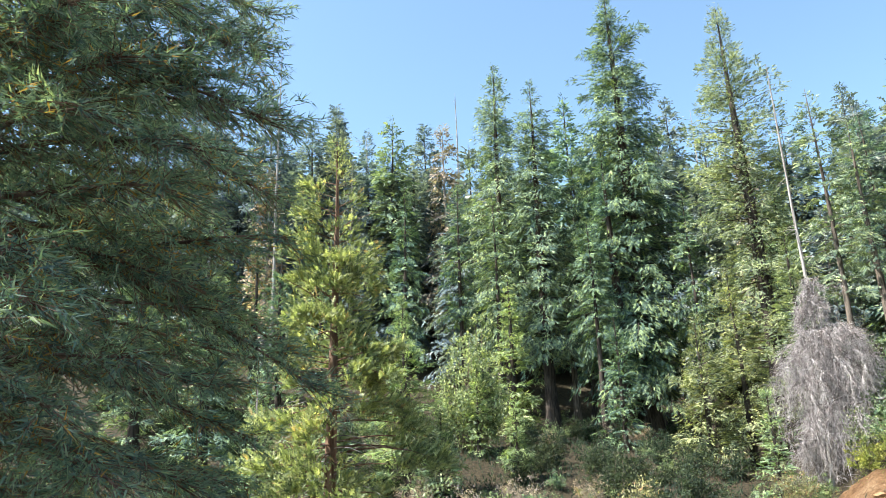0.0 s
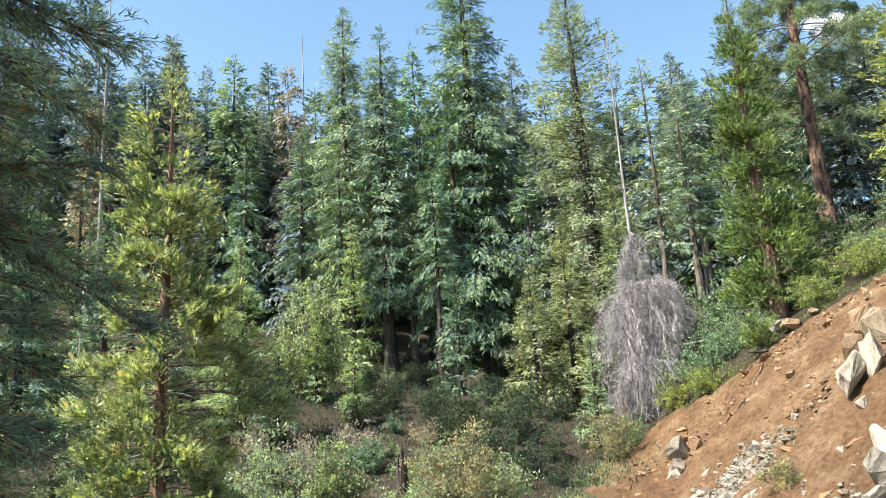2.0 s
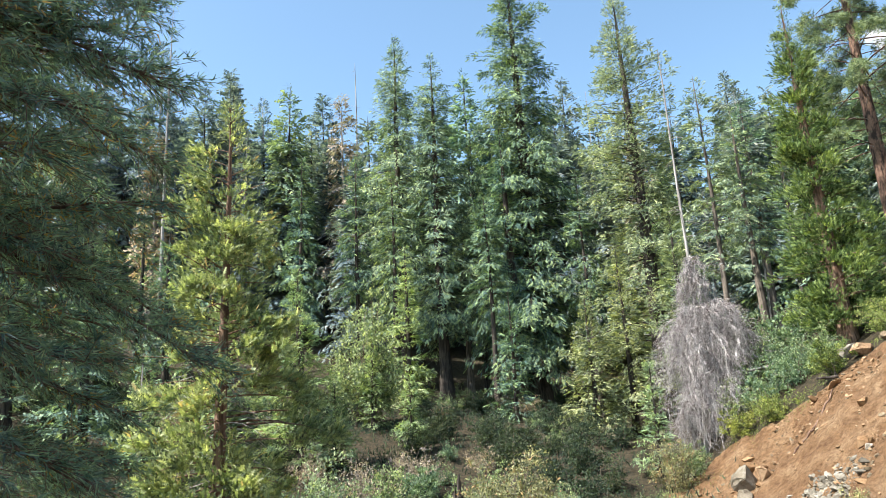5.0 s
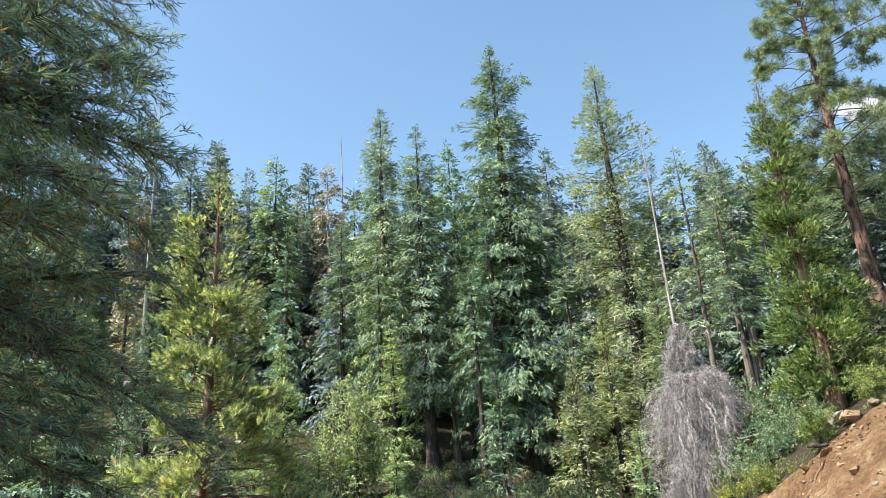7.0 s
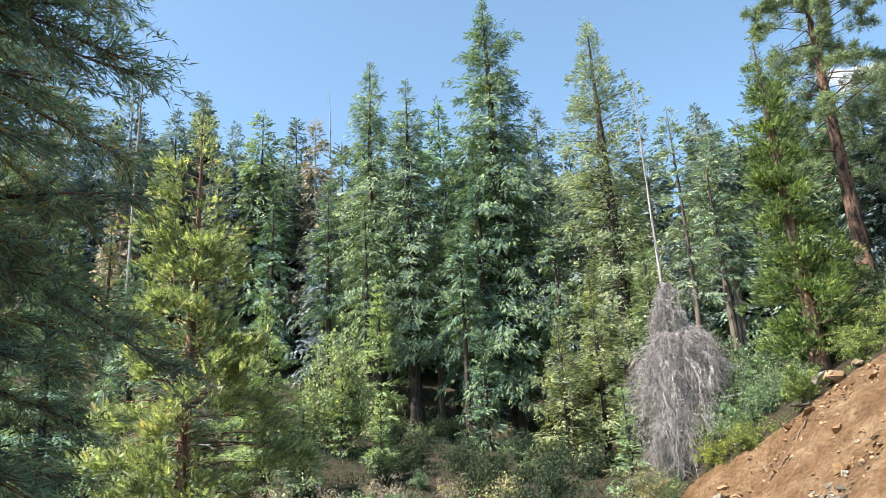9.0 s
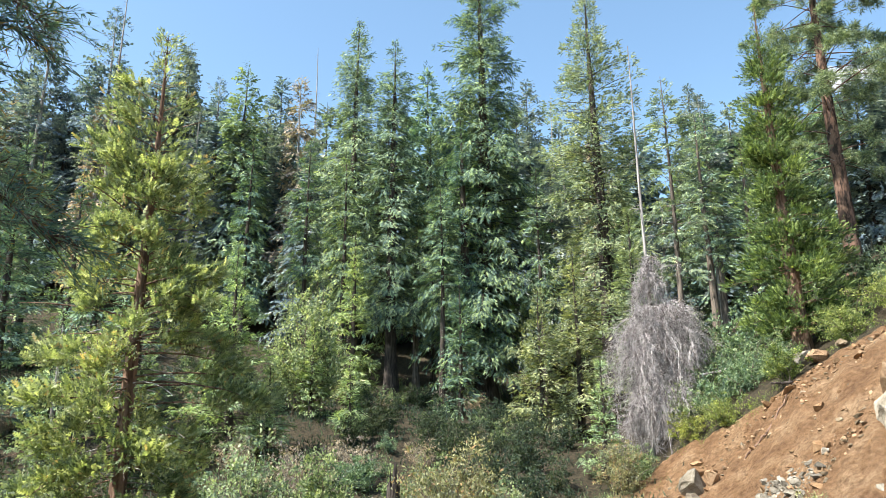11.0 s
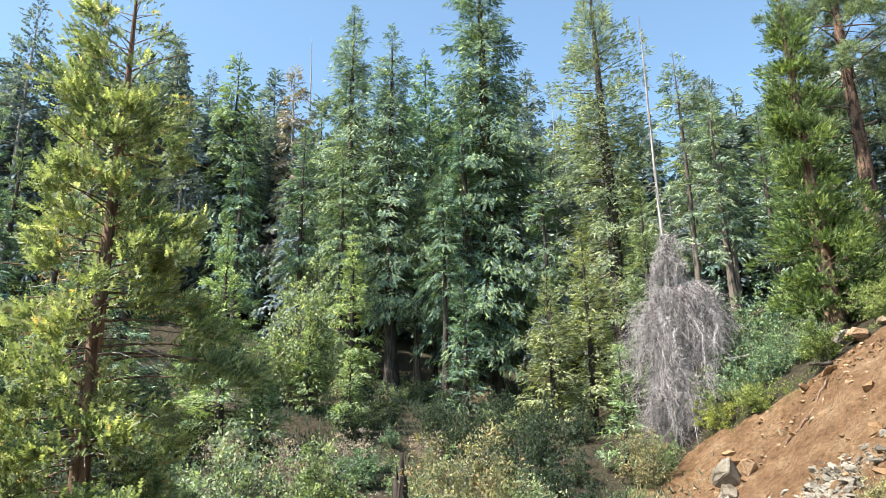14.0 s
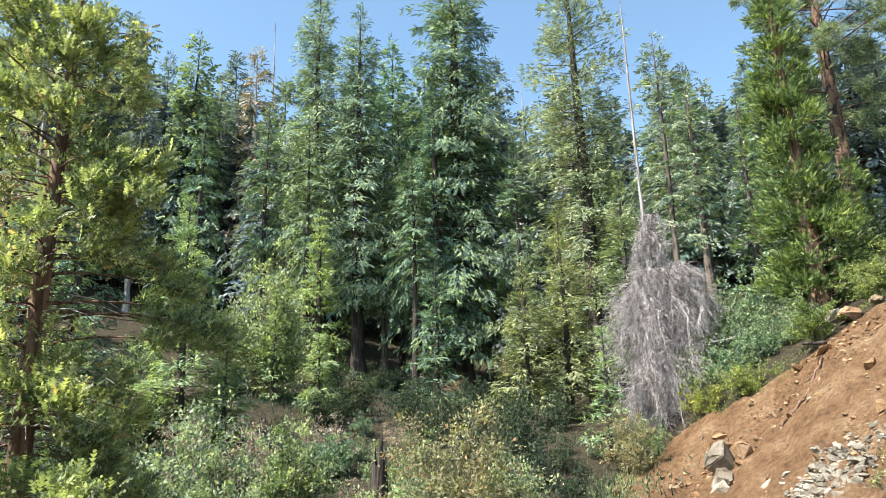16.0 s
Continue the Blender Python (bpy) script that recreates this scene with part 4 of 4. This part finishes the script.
for k, x, y, s in ((1, 21.5, 36.5, 1.0), (1, 23.5, 38.0, 1.2), (0, 22.0, 40.5, 1.3), (1, 26.0, 38.5, 1.2), (0, 27.5, 36.0, 1.1), (1, 20.6, 34.2, 0.8), (1, 20.0, 35.8, 0.8), (1, 21.6, 33.2, 0.7), (1, 22.4, 34.6, 0.8), (1, 23.4, 33.0, 0.6), (1, 29.5, 39.5, 1.3), (0, 33.0, 38.0, 1.3), (1, 35.0, 34.5, 1.3), (0, 24.5, 43.0, 1.4)):
    under(k, x, y, s, x * 70)


def young(x, y, h, r, seed, label, leaf=F_YOUNG, n=5000, size=(0.2, 0.065)):
    plant_tree(conifer_meshes(h, r, seed, leaf, B_DARK, 0.02, 0.85, 100, n, size, 0.2, 0.3, 0.42, 0.8, 0.0, 0.2, 0.02 * h, tiers=0.04 * h + 0.1, puff=0.16 if leaf is F_PINE else 0.05), x, y, label, "fir tree", "young firs", "young_fir")


young(-1.2, 40.0, 10.2, 2.9, 101, "green young fir with pale tips on the lower hillside", F_YOUNG, n=24000, size=(0.22, 0.075))
young(-4.6, 38.0, 5.0, 1.8, 102, "green young fir on the lower hillside", F_FIR, n=16000, size=(0.24, 0.075))
young(0.6, 40.5, 4.2, 1.5, 103, "bright green young fir on the bank", F_YOUNG, n=6000, size=(0.24, 0.075))
young(3.0, 47.5, 5.6, 1.4, 104, "small bright yellow-green fir", n=8000)
young(4.7, 42.5, 4.2, 1.25, 105, "small bright green fir", n=7000)
young(15.9, 36.3, 5.4, 1.4, 106, "bright green young fir beside the dead tree", n=6500)
young(-8.4, 38.5, 6.5, 1.7, 107, "bright green young fir on the lower hillside", n=5000)
young(-12.0, 42.0, 15.0, 3.0, 108, "green fir on the hillside", F_FIR, n=20000, size=(0.30, 0.10))
young(-17.5, 47.0, 17.0, 3.2, 109, "green fir on the hillside", F_FIR, n=20000, size=(0.30, 0.10))
young(-6.5, 47.0, 13.0, 2.6, 110, "dark green fir on the hillside", F_FIR, n=14000, size=(0.30, 0.10))
young(-10.0, 52.0, 13.0, 2.8, 121, "green fir on the hillside", F_FIR, n=13000, size=(0.32, 0.11))
young(-15.0, 55.0, 15.0, 3.0, 122, "green fir on the hillside", F_FIR, n=13000, size=(0.32, 0.11))
young(-21.0, 57.0, 16.0, 3.2, 123, "dark green fir on the hillside", F_MAIN, n=13000, size=(0.32, 0.11))
young(-14.0, 62.0, 14.0, 3.0, 124, "dark green fir on the hillside", F_MAIN, n=6000, size=(0.36, 0.11))
young(6.0, 54.0, 12.0, 2.4, 111, "light green fir on the hillside", F_YOUNG, n=14000, size=(0.30, 0.10))
young(13.0, 52.0, 9.0, 2.4, 112, "dark fir below the tall fir", F_MAIN, n=8000, size=(0.32, 0.10))
young(19.5, 47.5, 12.0, 3.0, 113, "yellow-green young pine at the forest edge", F_PINE, n=16000, size=(0.28, 0.085))
young(16.8, 47.0, 9.0, 2.6, 114, "yellow-green young pine at the forest edge", F_PINE, n=14000, size=(0.28, 0.085))
young(22.4, 45.0, 13.0, 2.8, 115, "yellow-green young pine at the forest edge", F_PINE, n=16000, size=(0.28, 0.085))
young(28.6, 41.5, 13.0, 2.6, 116, "green young fir on the lower hillside", F_FIR, n=7000, size=(0.28, 0.085))


# ---- the shaded cedar close by ----
def near_cedar(x, y):
    rng = np.random.default_rng(121)
    ob = thing("cedar_tree", x, y, gz(x, y) - 0.15, "large shaded cedar with drooping feathery dark foliage", "cedar tree")
    h, r = 18.0, 4.6
    zt = np.array([-0.3, 0, 0.4, 1.2, 3, 6, 9, 12, 15, 18.0])
    p = Pile()
    p.tubes(np.stack([0.05 * np.sin(zt), 0.05 * np.cos(zt), zt], -1)[None], (0.42 * (1 - zt / h).clip(0, 1) ** 0.8 * (1 + 0.5 * np.exp(-zt.clip(0) * 1.5)) + 0.02)[None], 14)
    part("trunk", p.mesh("trunk", B_CEDAR, True), ob)
    n = 330
    u = np.sort(rng.random(n))
    zb = 0.4 + 17 * u ** 1.15
    az = np.arange(n) * 2.39996 + rng.normal(0, 0.3, n)
    L = r * np.interp(zb, (0.5, 2, 5, 11, 17.5), (0.92, 0.98, 1.0, 0.95, 0.2)) * rng.uniform(0.8, 1.04, n)
    d = np.stack([np.cos(az), np.sin(az), 0 * az], -1)
    sd = np.stack([-np.sin(az), np.cos(az), 0 * az], -1)
    ri, dr = rng.normal(0.08, 0.14, n) + 0.1 * (zb > 5), rng.uniform(0.15, 0.5, n) * np.where(zb > 5, 0.8, 1.0)
    line = lambda b, f: np.stack([0 * zb, 0 * zb, zb], -1)[b] + d[b] * (L[b] * f)[:, None] + np.array([0, 0, 1.0]) * (L[b] * (ri[b] * f - dr[b] * f ** 1.7))[:, None]
    fr = np.linspace(0, 1, 7)
    pts = np.stack([line(np.arange(n), np.full(n, f)) for f in fr], 1) + rng.normal(0, 0.035, (n, 7, 3)) * fr[None, :, None]
    branch_parts(ob, pts, (0.010 + 0.009 * L)[:, None] * (1 - 0.85 * fr)[None], B_CEDAR, 6)
    p = Pile()
    seen = np.where(d[:, 0] - d[:, 1] > -0.5, 1.0, 0.4) * np.interp(zb, (0, 5, 8, 11, 14, 18), (1.8, 2.2, 2.8, 2.4, 1.0, 0.3))
    m = 18000
    b, f = rng.choice(n, m, p=L * seen / (L * seen).sum()), rng.uniform(0.10, 1.0, m) ** 0.62
    st = line(b, f)
    sg = np.where(rng.random(m) < 0.5, -1, 1)
    way = unit(d[b] * 0.7 + sd[b] * (sg * rng.uniform(0.2, 1.0, m))[:, None] + rng.normal(0, 0.3, (m, 3)) + np.array([0, 0, -0.05]))
    TL = rng.uniform(0.3, 0.9, m) * (0.4 + 0.2 * L[b]) * (1.2 - 0.6 * f)
    g = np.linspace(0, 1, 2)
    sag = rng.uniform(0.0, 0.3, m) + 0.45 * np.interp(zb[b], (1, 5), (1.0, 0.2))
    tw = lambda i, q: st[i] + way[i] * (TL[i] * q)[:, None] - np.array([0, 0, 1.0]) * (TL[i] * sag[i] * q * q)[:, None]
    pp = np.stack([tw(np.arange(m), np.full(m, q)) for q in g], 1)
    p.tubes(pp, np.broadcast_to(0.0055 * (1 - 0.6 * g), (m, 2)), 3)
    part("limbs", p.mesh("limbs", B_CEDAR, True), ob)
    k = 520000
    i, q = rng.choice(m, k, p=TL / TL.sum()), rng.random(k) ** 0.7
    leafy = rng.random(m) > 0.08
    keep = leafy[i]
    i, q = i[keep], q[keep]
    k = len(i)
    base = tw(i, q)
    fall = unit(way[i] - np.array([0, 0, 2.0]) * (sag[i] * q)[:, None])
    side = unit(np.cross(fall, np.array([0, 0, 1.0])) + rng.normal(0, 0.3, (k, 3)))
    sg = np.where(rng.random(k) < 0.5, -1, 1)
    w2 = unit(fall * 0.8 + side * (sg * rng.uniform(0.2, 0.8, k))[:, None] + rng.normal(0, 0.28, (k, 3)) + np.array([0, 0, -0.2]))
    s = rng.uniform(0.6, 1.3, k)
    w2 = unit(fall * 0.8 + rng.normal(0, 0.5, (k, 3)))
    p = Needles()
    p.add(base, w2, sides_of(w2, rng, 0.1), 0.135 * s, 0.0155 * s)
    part("crown", p.mesh("crown", F_NEAR), ob)


near_cedar(-5.9, 8.4)


# ---- stones ----
def rock_mesh(seed, mat, size=(1, 1, 1), points=16):
    """An angular broken stone about 1 m across."""
    r = random.Random(seed)
    bm = bmesh.new()
    for _ in range(points):
        v = Vector((r.gauss(0, 1), r.gauss(0, 1), r.gauss(0, 1))).normalized()
        k = r.uniform(0.40, 0.56)
        bm.verts.new((v.x * size[0] * k, v.y * size[1] * k, v.z * size[2] * k))
    res = bmesh.ops.convex_hull(bm, input=list(bm.verts))
    bmesh.ops.delete(bm, geom=[g for g in res["geom_interior"] if isinstance(g, bmesh.types.BMVert)], context="VERTS")
    bmesh.ops.recalc_face_normals(bm, faces=list(bm.faces))
    me = bpy.data.meshes.new("rock")
    bm.to_mesh(me)
    bm.free()
    me.materials.append(mat)
    return me


def boulder(x, y, size, seed, mat, label, turn=0.0, sink=0.25, tilt=0.0):
    """A large stone: a hull of many corners, its edges knocked off and faces roughened."""
    me = rock_mesh(seed, mat, (1, 1, 1), 15)
    bm = bmesh.new()
    bm.from_mesh(me)
    bmesh.ops.bevel(bm, geom=list(bm.edges), offset=0.02, segments=1, affect="EDGES")
    bmesh.ops.triangulate(bm, faces=list(bm.faces))
    bmesh.ops.subdivide_edges(bm, edges=list(bm.edges), cuts=2)
    for v in bm.verts:
        v.co *= 1 + 0.16 * noise.noise(v.co * 3 + Vector((seed, 0, 0))) + 0.10 * noise.noise(v.co * 8) + 0.05 * noise.noise(v.co * 19)
        v.co = Vector((v.co.x * size[0], v.co.y * size[1], v.co.z * size[2]))
    bm.to_mesh(me)
    bm.free()
    ob = new("boulder", me)
    ob.matrix_basis = pose(x, y, gz(x, y) + size[2] * (0.5 - sink), tilt, -30 if tilt else 0, turn)
    return tagged(ob, label, "rock", "boulders")


boulder(16.5, 29.8, (1.5, 1.2, 1.35), 131, S_PALE, "cracked tan boulder set in the orange bank", 20)
boulder(15.9, 29.2, (1.0, 0.9, 0.9), 132, S_PALE, "cracked tan boulder set in the orange bank", 60)
boulder(15.5, 28.7, (0.7, 0.6, 0.6), 231, S_PALE, "tan stone below a boulder", 110)
boulder(16.9, 29.2, (0.7, 0.9, 0.8), 232, S_OCHRE, "ochre stone beside a boulder", 150)
boulder(17.9, 21.1, (1.1, 1.0, 1.7), 133, S_PALE, "pale fractured rock outcrop on the bank", 10, 0.15)
boulder(18.5, 20.8, (0.9, 0.9, 1.5), 134, S_PALE, "pale fractured rock outcrop on the bank", 70, 0.2)
boulder(19.0, 22.0, (1.0, 0.9, 1.6), 135, S_OCHRE, "ochre fractured rock outcrop on the bank", 40, 0.2)
boulder(19.7, 21.7, (1.1, 0.9, 1.7), 233, S_TAN, "pale fractured rock outcrop on the bank", 130, 0.2)
boulder(20.2, 22.7, (1.2, 1.0, 1.6), 234, S_OCHRE, "ochre fractured rock outcrop on the bank", 165, 0.2)
boulder(17.4, 20.3, (0.6, 0.5, 0.6), 235, S_PALE, "pale stone below the outcrop", 30, 0.2)
boulder(15.2, 17.6, (1.2, 1.1, 1.2), 136, S_GREY, "grey angular boulder on the scree", 15)
boulder(15.9, 18.0, (1.3, 1.0, 1.5), 137, S_PALE, "pale angular boulder on the scree", 75)
boulder(14.6, 17.0, (0.9, 1.0, 0.8), 138, S_GREY, "grey angular boulder on the scree", 130)
boulder(22.6, 29.6, (1.4, 0.9, 0.7), 139, S_OCHRE, "reddish boulder on the rim of the bank", 10)
boulder(22.4, 30.6, (2.0, 1.0, 1.1), 140, S_GREY, "grey boulder on the rim of the bank", 25)
boulder(23.6, 29.3, (0.8, 0.6, 0.5), 141, S_TAN, "pale stone on the rim of the bank", 5)
boulder(-0.6, 22.3, (1.7, 1.2, 0.9), 142, S_TAN, "large flat tan boulder in the creek bed", 5)
boulder(5.6, 21.6, (1.0, 0.8, 0.7), 143, S_GREY, "grey boulder in the creek bed", 50)
boulder(-2.4, 22.0, (1.1, 0.9, 0.6), 144, S_GREY, "grey boulder in the creek bed", 80)


def stones(name, label, group_kind, where, count, mat, sizes, seed, alone=0):
    """Scattered stones: the larger ones things of their own, the rest one heap."""
    rng = np.random.default_rng(seed)
    shapes = [rock_mesh(seed * 10 + i, mat, (1.25, 0.95, 0.6), 12) for i in range(8)]
    data = []
    for me in shapes:
        me.calc_loop_triangles()
        co = np.empty(len(me.vertices) * 3)
        me.vertices.foreach_get("co", co)
        tri = np.empty(len(me.loop_triangles) * 3, np.int32)
        me.loop_triangles.foreach_get("vertices", tri)
        data.append((co.reshape(-1, 3), tri.reshape(-1, 3)))
    V, T, n = [], [], 0
    for c in range(count):
        x, y = where(rng)
        s = sizes[0] * (sizes[1] / sizes[0]) ** (rng.random() ** 2.0)
        i = int(rng.integers(0, 8))
        m = pose(x, y, gz(x, y) + s * 0.04, rng.uniform(-30, 30), rng.uniform(-55, 10), rng.uniform(0, 360)) @ Matrix.Scale(s, 4)
        if c < alone:
            m = pose(x, y, gz(x, y) + sizes[1] * 0.06, rng.uniform(-25, 25), rng.uniform(-45, 10), rng.uniform(0, 360))
            ob = new("stone", shapes[i])
            k = rng.uniform(0.55, 1.0) * sizes[1]
            ob.matrix_basis = m
            ob.scale = (k, k * rng.uniform(0.7, 1.2), k)
            tagged(ob, label, "stone", name)
            continue
        co, tri = data[i]
        V.append(co @ np.array(m.to_3x3()).T + np.array(m.translation))
        T.append(tri + n)
        n += len(co)
    me = bpy.data.meshes.new(name)
    me.from_pydata(np.concatenate(V).tolist(), [], np.concatenate(T).tolist())
    me.materials.append(mat)
    tagged(new(name, me), label, "stones", kind="stuff")


def on_scree(rng):
    if rng.random() < 0.62:
        k = rng.random()
        return 13.0 + 3.6 * k ** 1.4 + rng.normal(0, 0.4), 24.2 + 0.3 * k + rng.normal(0, 1.1 - 0.3 * k)
    return 13.6 + rng.normal(0, 1.1), rng.uniform(15.5, 22)


def on_bank(rng):
    while True:
        x, y = rng.uniform(9, 27), rng.uniform(14, 36)
        if soil_mask(x, y) > 0.6:
            return x, y


def on_creek(rng):
    x = rng.uniform(-10, 11)
    return x, 23.0 + 0.25 * x + rng.normal(0, 1.5)


stones("scree_stones", "pale grey angular broken stone lying on the bank", "", on_scree, 4600, S_GREY, (0.035, 0.42), 151, 110)
stones("bank_stones", "tan angular stone half sunk in orange soil", "", on_bank, 4600, S_OCHRE, (0.04, 0.24), 152, 40)
stones("soil_clods", "lump of dry orange soil on the bank", "", on_bank, 420, S_CLOD, (0.12, 0.6), 155, 30)
stones("pale_bank_stones", "pale stone lying on orange soil", "", on_bank, 2200, S_TAN, (0.03, 0.30), 153, 40)
stones("creek_stones", "grey stone in the dry creek bed", "", on_creek, 1500, S_GREY, (0.08, 0.75), 154, 50)


# ---- fallen wood ----
def log(name, a, b, r0, r1, label, mat=B_GREY, seed=1):
    rng = np.random.default_rng(seed)
    a, b = np.array(a, float), np.array(b, float)
    f = np.linspace(0, 1, 9)
    c = a + (b - a) * f[:, None] + rng.normal(0, 0.03, (9, 3))
    rad = (r0 + (r1 - r0) * f) * (1 + rng.normal(0, 0.05, 9))
    p = Pile()
    c2 = np.concatenate([c[:1], c, c[-1:]])
    p.tubes(c2[None], np.concatenate([[0.01], rad, [0.01]])[None], 10)
    ob = new(name, p.mesh(name, mat, True))
    return tagged(ob, label, "log")


log("fallen_log", (2.6, 23.6, gz(2.6, 23.6) + 0.18), (5.0, 24.8, gz(5.0, 24.8) + 0.3), 0.17, 0.12, "grey weathered log lying in the creek bed", seed=161)
log("fallen_log", (3.4, 23.0, gz(3.4, 23.0) + 0.12), (4.6, 24.9, gz(4.6, 24.9) + 0.2), 0.09, 0.06, "thin grey log lying in the creek bed", seed=162)
log("root", (18.7, 28.2, gz(18.7, 28.2) + 0.05), (20.3, 28.9, gz(20.3, 28.9) + 0.06), 0.045, 0.03, "dark exposed root on the orange bank", B_CEDAR, 163)
def stump(name, x, y, h, r, mat, seed, label):
    """A broken trunk foot with splintered top and root flare."""
    rng = np.random.default_rng(seed)
    n = 14
    a = np.arange(n) * 2 * np.pi / n
    rows = np.array([-0.3, 0.0, 0.15, 0.45, 0.75, 1.0])
    flare = np.array([1.6, 1.45, 1.15, 0.95, 0.85, 0.7])
    v = []
    for z, k in zip(rows, flare):
        rad = r * k * (1 + 0.15 * np.sin(a * 3 + seed) + rng.normal(0, 0.06, n))
        top = h * (1 + rng.uniform(-0.45, 0.25, n) * (z == 1.0))
        v.append(np.stack([np.cos(a) * rad + 0.1 * z, np.sin(a) * rad, max(z, 0) * top + min(z, 0)], -1))
    v.append(np.stack([np.cos(a) * r * 0.2, np.sin(a) * r * 0.2, np.full(n, h * 0.55)], -1))
    k = len(v)
    i, j = np.meshgrid(np.arange(k - 1), np.arange(n), indexing="ij")
    q = np.stack([i * n + j, i * n + (j + 1) % n, (i + 1) * n + (j + 1) % n, (i + 1) * n + j], -1).reshape(-1, 4)
    ob = new(name, quad_mesh(name, np.concatenate(v), q, mat))
    ob.location = (x, y, gz(x, y))
    tagged(ob, label, "stump")


stump("broken_stump", 4.9, 30.0, 1.9, 0.26, B_DARK, 164, "dark broken standing stump among shrubs")
stump("bleached_stump", 3.0, 27.2, 0.7, 0.26, B_PALE, 165, "bleached grey splintered stump beside the bush")


# ---- low plants along the foot of the bank ----
def low_plants(name, label, spots, count, mat, height, seed):
    rng = np.random.default_rng(seed)
    c = np.array(spots, float)
    i = rng.integers(0, len(c), count)
    xy = c[i, :2] + rng.normal(0, 1, (count, 2)) * c[i, 2:3]
    base = np.stack([xy[:, 0], xy[:, 1], ground_z(xy[:, 0], xy[:, 1])], -1)
    way = unit(rng.normal(0, 0.45, (count, 3)) + np.array([0, 0, 1.0]))
    base = base + way * (rng.uniform(0, 0.6, count) * height)[:, None] * 0.7
    s = rng.uniform(0.5, 1.3, count)
    p = Needles()
    p.add(base, way, sides_of(way, rng, 0.0), height * 0.6 * s, height * 0.12 * s)
    tagged(new(name, p.mesh(name, mat)), label, "plants", kind="stuff")


low_plants("low_plants", "bright green low plants along the foot of the bank", [(9.0, 24.2, 0.5), (10.4, 26.6, 0.5), (11.8, 29.2, 0.6), (13.2, 31.6, 0.6), (7.0, 24.6, 0.6), (2.4, 22.0, 0.6), (5.0, 23.4, 0.5), (14.6, 33.0, 0.6)], 9000, F_SHRUB, 0.22, 171)
low_plants("weeds", "thin yellow-green weeds on the bank edge", [(16.5, 33.9, 0.5), (18.6, 34.6, 0.6), (19.3, 33.0, 0.5), (20.2, 30.8, 0.4), (21.6, 30.6, 0.4), (8.6, 22.0, 0.5), (24.0, 29.8, 0.6), (26.0, 28.6, 0.7)], 3500, F_YEL, 0.18, 172)
log("bent_stem", (20.9, 29.3, gz(20.9, 29.3) + 0.05), (20.2, 29.6, gz(20.2, 29.6) + 0.75), 0.07, 0.05, "dark bent bare stem of a small shrub", B_DARK, 173)
log("root", (17.8, 28.6, gz(17.8, 28.6) + 0.04), (18.7, 28.2, gz(18.7, 28.2) + 0.06), 0.035, 0.04, "dark exposed root on the orange bank", B_CEDAR, 174)
log("dead_branch", (19.8, 36.4, gz(19.8, 36.4) + 2.6), (22.2, 35.2, gz(22.2, 35.2) + 1.0), 0.06, 0.05, "grey dead branch leaning beside the dead tree", B_GREY, 175)
rng = np.random.default_rng(181)
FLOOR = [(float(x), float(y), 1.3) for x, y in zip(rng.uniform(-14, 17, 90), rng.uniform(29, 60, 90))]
# forest-floor shade is put into the dark colour of these plants
low_plants("forest_floor_plants", "low green plants on the forest floor coloured dark for shade", FLOOR, 15000, F_SHADE, 0.5, 182)
